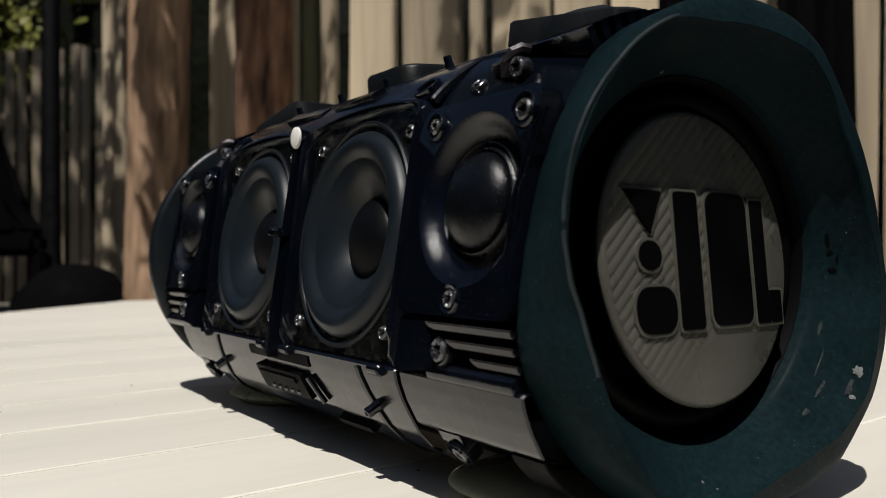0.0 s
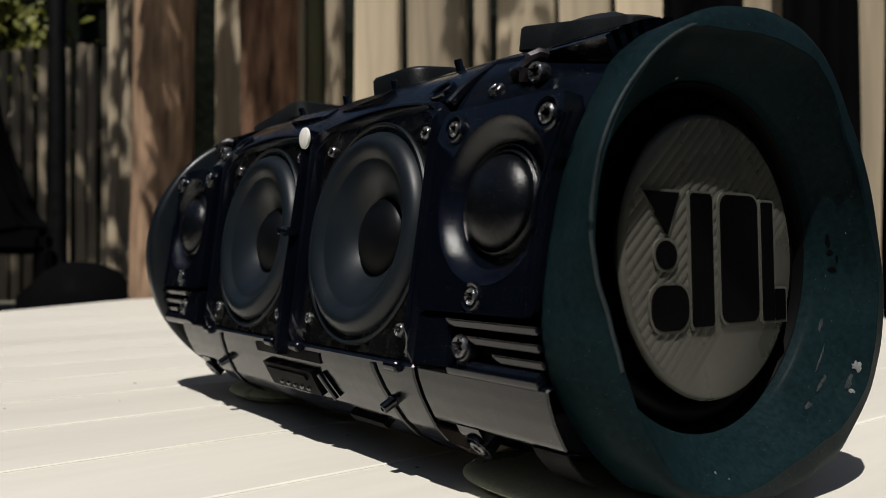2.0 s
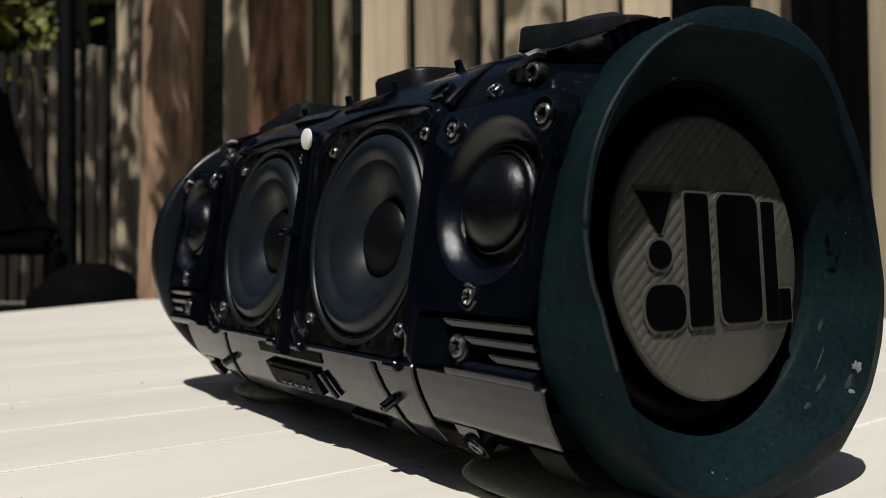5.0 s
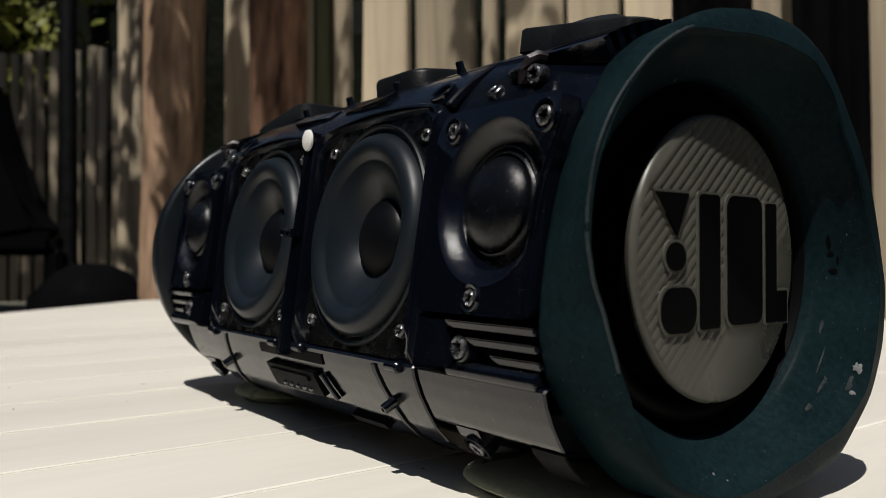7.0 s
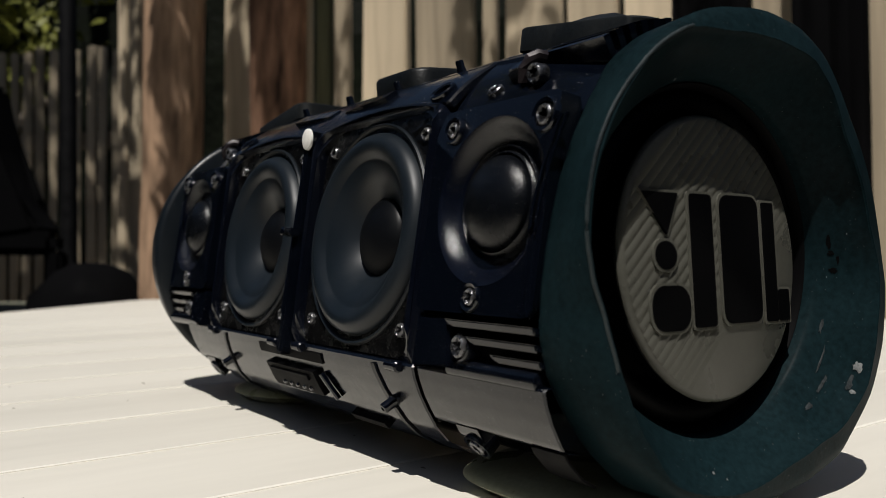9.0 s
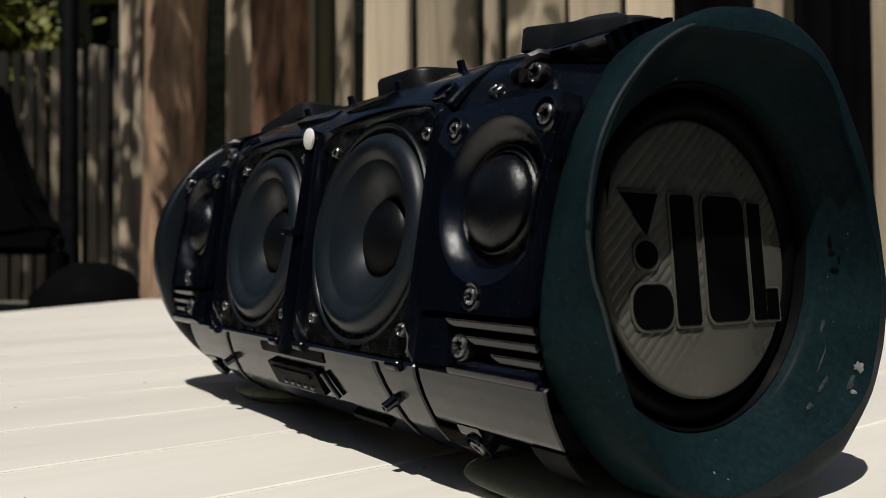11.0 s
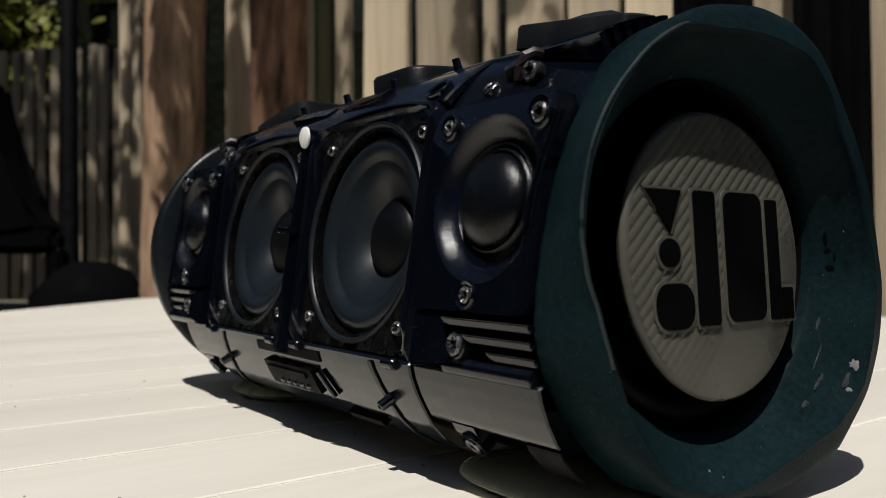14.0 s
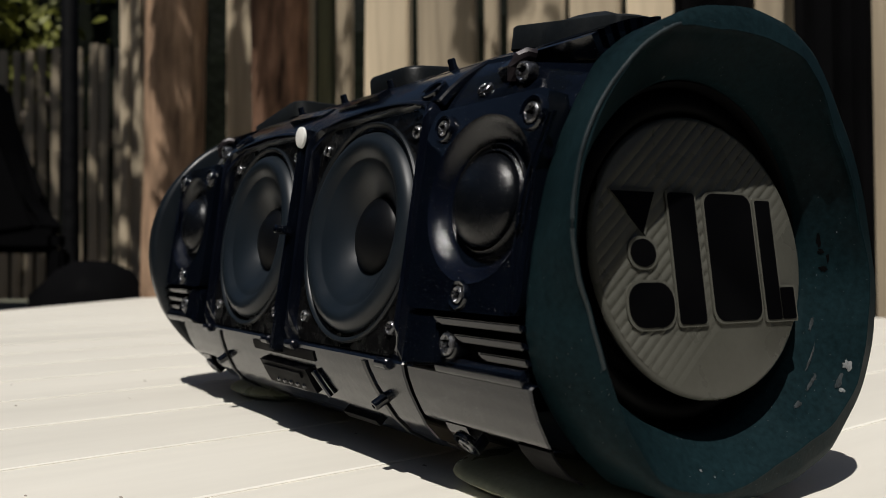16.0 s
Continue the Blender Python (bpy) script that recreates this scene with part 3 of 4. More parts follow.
def peg(parent, m, r=0.0016, h=0.006, name="peg", mat=None):
    bm = bmesh.new()
    lathe(bm, [(0, -0.002), (r * 1.25, -0.002), (r * 1.15, 0.0008), (r, 0.0012), (r, h - 0.0005), (r * 0.8, h), (r * 0.45, h), (r * 0.4, h - 0.001), (0, h - 0.001)], 20)
    return part(name, bm, mat or GLOSS, parent, m=m)


shell([(-0.0848, CASE_R - 0.0006), (-0.0842, CASE_R), (0.0842, CASE_R), (0.0848, CASE_R - 0.0006)], -0.036, "centre_shell")
for s in (-1, 1):
    shell([(s * 0.0856, CASE_R - 0.0006), (s * 0.0862, CASE_R), (s * 0.112, CASE_R - 0.0012), (s * 0.139, 0.0575)], -0.036, "end_shell")


def top_skin(rows, a0, a1, name, dip):
    """The curved upper front of the case, between two angles; rows of (x, radius)."""
    bm = bmesh.new()
    n = 20
    ang = [radians(a0 + (a1 - a0) * i / n) for i in range(n + 1)]
    for inner in (0.0, 0.002):
        made = [[bm.verts.new((x, -(r - inner - dip * (ang[-1] - a) / (ang[-1] - ang[0])) * math.cos(a), CASE_UP + (r - inner - dip * (ang[-1] - a) / (ang[-1] - ang[0])) * math.sin(a))) for a in ang] for x, r in rows]
        for p, q in zip(made, made[1:]):
            for i in range(n):
                bm.faces.new((p[i], p[i + 1], q[i + 1], q[i]))
        if inner == 0.0:
            first = made
    for p, q in zip(zip(first, first[1:]), zip(made, made[1:])):
        bm.faces.new((p[0][0], p[1][0], q[1][0], q[0][0]))
    for k in (0, -1):
        for i in range(n):
            bm.faces.new((first[k][i], first[k][i + 1], made[k][i + 1], made[k][i]))
    return part(name, bm, GLOSS, speaker, m=BODY)


top_skin([(-0.0848, CASE_R - 0.0006), (-0.0842, CASE_R + 0.0001), (0.0842, CASE_R + 0.0001), (0.0848, CASE_R - 0.0006)], 36, 60, "upper_skin", 0.0012)
for s in (-1, 1):
    top_skin([(s * 0.0856, CASE_R - 0.0006), (s * 0.0862, CASE_R + 0.0001), (s * 0.112, CASE_R - 0.0011), (s * 0.139, 0.0576)], 32, 60, "upper_skin", 0.0052)


# the drivers
cones = []


def ring_loop(bm, loops):
    """Joins closed loops of equal length into a skin."""
    made = [[bm.verts.new(p) for p in loop] for loop in loops]
    n = len(made[0])
    for p, q in zip(made, made[1:]):
        for i in range(n):
            bm.faces.new((p[i], p[(i + 1) % n], q[(i + 1) % n], q[i]))
    return bm


def bezel(s):
    """The raised moulding that frames a woofer."""
    x0, x1 = sorted((s * 0.0022, s * 0.0838))

    def loop(dx, dz0, dz1, r, y):
        pts = []
        for x, z in rounded(x0 + dx, x1 - dx, -0.0432 + dz0, 0.0424 - dz1, r, 8):
            # the upper edge bows up in the middle and leans back with the case
            if z > 0.02:
                z -= 0.0046 * ((x - (x0 + x1) / 2) / 0.041) ** 2 * (z - 0.02) / 0.022
            pts.append((x, y + (0.36 * max(0, z - 0.027) if z > 0 else 0.50 * max(0, -z - 0.028)), z))
        # more places along the top for the bow
        out = []
        for p, q in zip(pts, pts[1:] + pts[:1]):
            out.append(p)
            if p[2] > 0.02 and q[2] > 0.02 and abs(p[0] - q[0]) > 0.02:
                for k in range(1, 12):
                    f = k / 12
                    bow = 0.0046 * 4 * f * (1 - f) * ((q[0] - p[0]) / 0.082) ** 2
                    out.append((p[0] + (q[0] - p[0]) * f, p[1] + (q[1] - p[1]) * f + 0.36 * bow, p[2] + (q[2] - p[2]) * f + bow))
        return out
    bm = bmesh.new()
    ring_loop(bm, [loop(0.0, 0, 0, 0.004, -0.036), loop(0.0, 0, 0, 0.004, -0.0548), loop(0.0006, 0.0006, 0.0006, 0.004, -0.0556), loop(0.0016, 0.0018, 0.0018, 0.006, -0.0557),
                   loop(0.0022, 0.0024, 0.0020, 0.007, -0.0549), loop(0.0026, 0.0034, 0.0023, 0.008, -0.0536), loop(0.0040, 0.0052, 0.0036, 0.009, -0.0532), loop(0.0044, 0.0058, 0.0039, 0.009, -0.0495), loop(0.0044, 0.0058, 0.0039, 0.009, -0.046)])
    part("bezel", bm, BEZEL, speaker, "glossy moulded frame round the woofer", m=BODY)
    # small moulded catches under the lower corners
    for cx in (x0 + 0.008, x1 - 0.009):
        bm = bmesh.new()
        lathe(bm, [(0, -0.003), (0.0016, -0.003), (0.0018, 0.003), (0.0013, 0.0036), (0, 0.0036)], 14, Matrix.Translation((cx, -0.0515, -0.0405)) @ Matrix.Rotation(radians(90), 4, "Y"))
        part("catch", bm, BEZEL, speaker, m=BODY)


def woofer(x):
    w = new("woofer")
    w.parent = speaker
    w.matrix_basis = BODY
    w["label"] = "black woofer driver with rubber surround and dust cap"
    bm = bmesh.new()
    holed(bm, x - 0.0378, x + 0.0378, -0.0385, 0.0378, 0.034, FACE_W, FACE_W + 0.004, x, 0, 0.009)
    part("frame", bm, SEALED, w)
    bm = bmesh.new()
    prof = [(0.0368, -0.003), (0.0369, 0.0006), (0.0364, 0.0012), (0.0357, 0.0010), (0.0350, 0.0000), (0.0347, -0.0020), (0.0346, -0.0090)]
    lathe(bm, prof, 96, turned(x, FACE_W, 0))
    part("surround", bm, SURROUND, w)
    bm = bmesh.new()
    lathe(bm, [(0.0346, -0.0095), (0.0344, -0.0040), (0.0338, -0.0010), (0.0328, 0.0010), (0.0314, 0.0021), (0.0298, 0.0025), (0.0282, 0.0022), (0.0266, 0.0013), (0.0252, 0.0002), (0.0245, -0.0003), (0.0238, -0.0003), (0.0186, -0.0038), (0.0126, -0.0082), (0.0118, -0.0100), (0.0, -0.0100)], 96)
    cone = part("cone", bm, CONE, w, m=turned(x, FACE_W, 0))
    bm = bmesh.new()
    lathe(bm, [(0.0132, -0.0088), (0.0130, -0.0076), (0.0116, -0.0060), (0.0082, -0.0040), (0.0044, -0.0028), (0, -0.0024)], 64)
    part("dust_cap", bm, CAP, cone)
    cones.append((cone, x))
    for sx in (-0.030, 0.030):
        for sz in (-0.030, 0.030):
            screw(w, turned(x + sx, FACE_W - 0.0004, sz), 0.0022)
    return w


def tweeter(x, s):
    w = new("tweeter")
    w.parent = speaker
    w.matrix_basis = BODY
    w["label"] = "glossy black tweeter plate with a small dome"
    bm = bmesh.new()
    x0, x1 = sorted((s * 0.0872, s * 0.1375))
    holed(bm, x0, x1, -0.0235, 0.0335, 0.0221, FACE_T, -0.0465, x, TWEETER_Z, 0.003, 96)
    for v in bm.verts:
        # the plate leans back towards its upper edge and the ring
        if v.co.y < -0.05 and v.co.z > 0.026:
            v.co.y += 0.25 * (v.co.z - 0.026)
    part("plate", bm, GLOSS, w)
    for off in (0.0, 0.0021):
        bm = bmesh.new()
        line = []
        for i in range(25):
            z = -0.0225 + 0.0485 * i / 24
            reach = 0.1330 + off + 0.0072 * max(0, (z + 0.001) / 0.028) ** 1.7
            line.append((s * reach, FACE_T + 0.25 * max(0, z - 0.026), z))
        sweep(bm, line, 0.0005, 8)
        part("trim_line", bm, GLOSS, w)
    bm = bmesh.new()
    lathe(bm, [(0.0224, 0.00015), (0.0219, -0.0001), (0.0211, -0.0007), (0.0202, -0.0016), (0.0193, -0.0027), (0.0182, -0.0038), (0.0168, -0.0046), (0.0154, -0.0049)], 72, turned(x, FACE_T, TWEETER_Z))
    part("waveguide", bm, HORN, w)
    bm = bmesh.new()
    lathe(bm, [(0.0157, -0.0054), (0.0156, -0.0036), (0.0153, -0.0031), (0.0150, -0.0036), (0.0146, -0.0044), (0.0142, -0.0040), (0.0138, -0.0032), (0.0134, -0.0030), (0.0131, -0.0036), (0.0129, -0.0048)], 72, turned(x, FACE_T, TWEETER_Z))
    part("surround", bm, DOME, w)
    bm = bmesh.new()
    lathe(bm, [(0.0129, -0.0046)] + [(0.0128 * math.cos(math.pi / 2 * i / 12), -0.0038 + 0.0066 * math.sin(math.pi / 2 * i / 12)) for i in range(0, 12)] + [(0, 0.0028)], 72, turned(x, FACE_T, TWEETER_Z))
    part("dome", bm, DOME, w)
    for sx, sz, r in ((0.1337, 0.0265, 0.0028), (0.0955, 0.0270, 0.0024), (0.1126, -0.0192, 0.0024)):
        bm = bmesh.new()
        lathe(bm, [(r * 1.15, -0.001), (r * 1.2, 0.0006), (r * 1.5, 0.0009), (r * 1.65, 0.0003), (r * 1.7, -0.001)], 24, turned(s * sx, FACE_T, sz))
        part("screw_collar", bm, GLOSS, w)
        screw(w, turned(s * sx, FACE_T - 0.0003, sz), r)
    return w


def lower_ribs(s):
    """Rails, ledge and the bare screw below a tweeter."""
    for z, y, x0 in ((-0.0262, -0.0550, 0.1020), (-0.0302, -0.0537, 0.1105), (-0.0340, -0.0517, 0.1190)):
        bm = bmesh.new()
        box(bm, *sorted((s * x0, s * 0.1390)), y, -0.0455, z - 0.0009, z + 0.0009, 0.0004)
        for v in bm.verts:
            # the front leans in below, the free end is cut at a slant
            if v.co.y < -0.05:
                v.co.y += 0.0008 * (z + 0.0009 - v.co.z) / 0.0018
            if abs(v.co.x) < x0 + 0.002 and v.co.y < -0.05:
                v.co.x += s * 0.0030 * (z + 0.0009 - v.co.z) / 0.0018
        part("rib", bm, GLOSS, speaker, m=BODY)
    bm = bmesh.new()
    box(bm, *sorted((s * 0.0995, s * 0.1390)), -0.0478, -0.0455, -0.0375, -0.0240, 0.0005)
    part("recess_back", bm, DEEP, speaker, m=BODY)
    bm = bmesh.new()
    prism(bm, [(s * x, z) for x, z in ((0.0872, -0.0242), (0.1010, -0.0242), (0.1030, -0.0275), (0.1042, -0.0380), (0.0872, -0.0395))], -0.0534, -0.0455)
    bmesh.ops.bevel(bm, geom=list(bm.edges), offset=0.0006, segments=2, affect="EDGES")
    part("corner_plate", bm, GLOSS, speaker, m=BODY)
    bm = bmesh.new()
    a = Matrix.Translation((s * 0.1200, -0.0484, -0.0378)) @ Matrix.Rotation(radians(90 * s), 4, "Y")
    lathe(bm, [(0, -0.0198), (0.0022, -0.0198), (0.0029, -0.0190), (0.0029, 0.0172), (0.0022, 0.0176), (0, 0.0176)], 28, a)
    part("ledge", bm, GLOSS, speaker, m=BODY)
    bm = bmesh.new()
    lathe(bm, [(0.0039, -0.010), (0.0039, -0.0006), (0.0036, 0.0), (0.0032, -0.0004), (0.0, -0.0004)], 28, turned(s * 0.1080, -0.0528, -0.0322))
    part("screw_boss", bm, GLOSS, speaker, m=BODY)
    screw(speaker, BODY @ turned(s * 0.1080, -0.0530, -0.0322), 0.0032)


for s in (-1, 1):
    bezel(s)
    woofer(s * WOOFER_X)
    tweeter(s * TWEETER_X, s)
    lower_ribs(s)

# the strip between the woofers: white pad, clip and small pegs
bm = bmesh.new()
box(bm, -0.0020, 0.0020, -0.0545, -0.036, -0.0440, 0.0385, 0.0008)
part("centre_strip", bm, GLOSS, speaker, m=BODY)
bm = bmesh.new()
lathe(bm, [(0, 0.0003), (0.0036, 0.0003), (0.0039, 0.0001), (0.0040, -0.0006), (0, -0.0006)], 28, turned(0.0008, -0.0556, 0.0350) @ pose(0, 0, 0, 8))
part("felt_pad", bm, FELT, speaker, "round white self-adhesive pad", m=BODY)
bm = bmesh.new()
box(bm, -0.0026, 0.0026, -0.0575, -0.053, -0.0016, 0.0016, 0.0006)
lathe(bm, [(0.0016, -0.002), (0.0016, 0.0026), (0.0011, 0.0030), (0, 0.0030)], 14, turned(0, -0.0570, 0))
part("clip", bm, GLOSS, speaker, m=BODY)


def skin_curve(x, a0, a1, r=CASE_R, n=12):
    return [Vector((x, -r * math.cos(radians(a0 + (a1 - a0) * i / n)), CASE_UP + r * math.sin(radians(a0 + (a1 - a0) * i / n)))) for i in range(n + 1)]


# underside: a sloping skin with ribs, posts, slot, socket flap and hooks
LOWER = ((-0.0385, 0.0462), (-0.0392, 0.0506), (-0.0400, 0.0512), (-0.0430, 0.0500), (-0.0475, 0.0474), (-0.0520, 0.0440), (-0.0565, 0.0402), (-0.0605, 0.0348), (-0.0636, 0.0260), (-0.0650, 0.0120))


def skin_out(t):
    """How far the lower skin stands out at height t."""
    for (t0, n0), (t1, n1) in zip(LOWER, LOWER[1:]):
        if t1 <= t <= t0:
            return n0 + (n1 - n0) * (t - t0) / (t1 - t0)
    return LOWER[-1][1]


def skin_point(x, t, h=0.0):
    d = 0.0008
    way = Vector((0, -(skin_out(t + d) - skin_out(t - d)), 2 * d)).normalized()
    out = Vector((0, -way.z, way.y))
    if out.y > 0:
        out = -out
    return Vector((x, -skin_out(t), t)) + out * h, out


def on_skin(x, t, h=0.0):
    p, out = skin_point(x, t, h)
    m = Matrix((Vector((1, 0, 0)), out.cross(Vector((1, 0, 0))), out)).transposed().to_4x4()
    m.translation = p
    return m


def skin_strip(bm, x0, x1, t0, t1, h, n=10, shift=0.0):
    """A bar that follows the lower skin; shift moves its lower end along the case."""
    rows = []
    for i in range(n + 1):
        f = i / n
        t, dx = t0 + (t1 - t0) * f, shift * f
        rows.append([skin_point(x0 + dx, t, -0.001)[0], skin_point(x0 + dx, t, h)[0], skin_point(x1 + dx, t, h)[0], skin_point(x1 + dx, t, -0.001)[0]])
    rows = [[bm.verts.new(p) for p in r] for r in rows]
    for p, q in zip(rows, rows[1:]):
        for k in range(4):
            bm.faces.new((p[k], p[(k + 1) % 4], q[(k + 1) % 4], q[k]))
    bm.faces.new(rows[0])
    bm.faces.new(rows[-1])
    return bm


def lower_skin(x0, x1, name, drop=0.0):
    bm = bmesh.new()
    fine = []
    for (t0, n0), (t1, n1) in zip(LOWER, LOWER[1:]):
        for k in range(4):
            fine.append((t0 + (t1 - t0) * k / 4, n0 + (n1 - n0) * k / 4))
    fine.append(LOWER[-1])
    fine = [(t, n - drop) for t, n in fine if not drop or t > -0.0535]
    if drop:
        fine += [(-0.0540, fine[-1][1] - 0.0015), (-0.0540, 0.034)]
    rows = [[bm.verts.new((x, -n, t)) for t, n in fine] for x in (x0, x0 + 0.0005, x1 - 0.0005, x1)]
    for v in (*rows[0], *rows[-1]):
        v.co.y += 0.0006
    for p, q in zip(rows, rows[1:]):
        for i in range(len(fine) - 1):
            bm.faces.new((p[i], p[i + 1], q[i + 1], q[i]))
    return part(name, bm, GLOSS, speaker, m=BODY, smooth=25)


lower_skin(-0.0846, 0.0846, "lower_skin")
for s in (-1, 1):
    lower_skin(*sorted((s * 0.0858, 0.1402 if s > 0 else -0.1130)), "lower_skin", 0.0008)
    bm = bmesh.new()
    skin_strip(bm, s * 0.0625 - 0.0011, s * 0.0625 + 0.0011, -0.0408, -0.0640, 0.0006, 20, s * 0.007)
    part("case_rib", bm, SATIN, speaker, m=BODY)
    peg(speaker, BODY @ on_skin(s * 0.0668, -0.0515), 0.0017, 0.0045, "post")
    bm = bmesh.new()
    skin_strip(bm, *sorted((s * 0.0960, s * 0.1060)), -0.0542, -0.0575, -0.0006, 6)
    part("foot_bracket", bm, GLOSS, speaker, m=BODY)
    bm = bmesh.new()
    lathe(bm, [(0.0030, -0.004), (0.0046, -0.004), (0.0046, 0.0004), (0.0036, 0.0004), (0.0032, -0.001)], 24, on_skin(s * 0.1010, -0.0590))
    part("screw_boss", bm, GLOSS, speaker, m=BODY)
    screw(speaker, BODY @ on_skin(s * 0.1010, -0.0590, 0.0002), 0.0028)
    if s > 0:
        bm = bmesh.new()
        skin_strip(bm, 0.1280, 0.1402, -0.0545, -0.0622, -0.0004, 10)
        part("end_cover", bm, DEEP, speaker, m=BODY)
bm = bmesh.new()
skin_strip(bm, -0.026, 0.027, -0.0414, -0.0446, 0.0005, 4)
part("vent_slot", bm, DEEP, speaker, m=BODY)
bm = bmesh.new()
skin_strip(bm, -0.020, 0.020, -0.0472, -0.0548, 0.0022, 8)
bmesh.ops.bevel(bm, geom=[e for e in bm.edges if e.calc_face_angle(0) > 0.9], offset=0.0009, segments=2, affect="EDGES")
flap = part("socket_flap", bm, DEEP, speaker, "black rubber flap over the sockets", m=BODY)
bm = bmesh.new()
skin_strip(bm, -0.017, 0.015, -0.0484, -0.0500, 0.0030, 4)
part("flap_grip", bm, DEEP, flap)
for k in range(5):
    bm = bmesh.new()
    lathe(bm, [(0, 0.0008), (0.0007, 0.0007), (0.0010, 0.0002), (0.0010, -0.001)], 10, on_skin(-0.010 + 0.0055 * k, -0.0532, 0.0022))
    part("contact", bm, STEEL, flap)
bm = bmesh.new()
sweep(bm, [skin_point(0.0245 + 0.004 * i / 8, -0.0476 - 0.0075 * i / 8, 0.0012)[0] for i in range(9)], 0.0010)
part("cable_hook", bm, GLOSS, speaker, m=BODY)
bm = bmesh.new()
skin_strip(bm, 0.032, 0.054, -0.0585, -0.0600, 0.0020, 6)
part("lower_catch", bm, DEEP, speaker, m=BODY)


# the upper side: rails, wedges, pegs, screw bosses, strap mounts
def upper(s):
    for x0, x1, a0, a1 in ((0.006, 0.036, 46, 51),):
        bm = bmesh.new()
        rows = []
        for x, h in ((x0, 0.0001), (x1, 0.0014)):
            rows.append([bm.verts.new((s * x, -math.cos(radians(a)) * r, CASE_UP + math.sin(radians(a)) * r)) for a, r in ((a0, CASE_R - 0.001), (a0, CASE_R + h), (a1, CASE_R + h), (a1, CASE_R - 0.001))])
        p, q = rows
        for k in range(4):
            bm.faces.new((p[k], p[(k + 1) % 4], q[(k + 1) % 4], q[k]))
        bm.faces.new(p)
        bm.faces.new(q)
        part("wedge", bm, GLOSS, speaker, m=BODY)
    bm = bmesh.new()
    lathe(bm, [(0.0046, -0.003), (0.0045, 0.0006), (0.0040, 0.0010), (0.0030, 0.0007), (0.0028, -0.0015), (0, -0.0015)], 28, on_case(s * 0.0765, 41.0, CASE_R - 0.0004))
    part("screw_boss", bm, GLOSS, speaker, m=BODY)
    screw(speaker, BODY @ on_case(s * 0.1005, 40, 0.0602), 0.0026)
    for x, a, h in ((0.0585, 62, 0.0038), (0.0185, 62, 0.0034)):
        peg(speaker, BODY @ on_case(s * x, a), 0.0014, h)
    # grooves that run along the end section
    for a in (50, 54.5, 59, 63.5, 68, 72.5):
        bm = bmesh.new()
        for_x0, for_x1 = sorted((s * 0.109, s * 0.136))
        arc_strip(bm, for_x0, for_x1, a, a + 2.2, 0.0560, 0.0634, 4)
        part("rail", bm, GLOSS, speaker, m=BODY)
    # strap mount: a rubber plinth with a domed end
    bm = bmesh.new()
    base = on_case(s * 0.1050, 82, CASE_R + 0.0002) @ pose(0, 0, 0, 0, 8 * s)
    outline = rounded(-0.027, 0.027, -0.016, 0.016, 0.006, 6)

    def lift(k, h, z0=0.0):
        return [base @ Vector((x * k, y * k, h + z0 * max(0, 1 - (x * k / 0.0135) ** 2))) for x, y in outline]
    ring_loop(bm, [lift(1.0, -0.004), lift(1.0, 0.0028), lift(0.975, 0.0034), lift(0.9, 0.0036, 0.0008), lift(0.75, 0.0037, 0.0018), lift(0.6, 0.0038, 0.0028), lift(0.45, 0.0038, 0.0036), lift(0.3, 0.0038, 0.0042), lift(0.15, 0.0038, 0.0045), lift(0.02, 0.0038, 0.0046)])
    part("strap_mount", bm, PAD, speaker, "dark rubber strap mount pad", m=BODY)
    # hook clip beside it
    clip_at = on_case(s * 0.1120, 46, 0.0606)
    bm = bmesh.new()
    box(bm, -0.0075, 0.0015, -0.0035, 0.0035, -0.003, 0.0028, 0.0008, clip_at)
    part("hook_base", bm, GLOSS, speaker, m=BODY)
    bm = bmesh.new()
    sweep(bm, [clip_at @ Vector(v) for v in ((-0.0005, -0.0050, -0.001), (0.0002, -0.0035, 0.0022), (0.0012, -0.0008, 0.0038), (0.0024, 0.0014, 0.0036), (0.0032, 0.0030, 0.0020))], 0.0017, 8)
    part("hook", bm, STRAP, speaker, "worn brownish metal hook", m=BODY)
    screw(speaker, BODY @ clip_at @ pose(0.0045, -0.0045, 0.0006, 55), 0.0030)


for s in (-1, 1):
    upper(s)
bm = bmesh.new()
base = on_case(0.012, 76, CASE_R)
outline = rounded(-0.017, 0.017, -0.014, 0.014, 0.007, 6)
ring_loop(bm, [[base @ Vector((x * k, y * k, h)) for x, y in outline] for k, h in ((1, -0.004), (1, 0.0040), (0.95, 0.0052), (0.8, 0.0058), (0.4, 0.0066), (0.02, 0.0068))])
part("button_pad", bm, PAD, speaker, "raised dark rubber button pad", m=BODY)


def cyclic(table, a):
    """Smooth value of a table of (degrees, value) at an angle in radians."""
    d = math.degrees(a) % 360
    rows = sorted((k % 360, v) for k, v in table)
    rows = [(rows[-1][0] - 360, rows[-1][1])] + rows + [(rows[0][0] + 360, rows[0][1])]
    for (a0, v0), (a1, v1) in zip(rows, rows[1:]):
        if a0 <= d <= a1:
            f = (d - a0) / (a1 - a0)
            f = f * f * (3 - 2 * f) * 0.5 + f * 0.5
            return v0 + (v1 - v0) * f
    return rows[0][1]


# the ring's outline at its back, at its widest and at its front crest: angle from +y, radius in mm
BACK = ((0, 60), (38, 60), (72, 62), (92, 62), (108, 61.5), (123, 59.5), (133, 56.4), (142, 54.6), (153, 53.3), (164, 52.9), (172, 53.2), (182, 54.6), (191, 56.7), (199, 59.3), (209, 60.8), (220, 61.4), (233, 62.8), (244, 64.3), (270, 62), (300, 62), (330, 62))
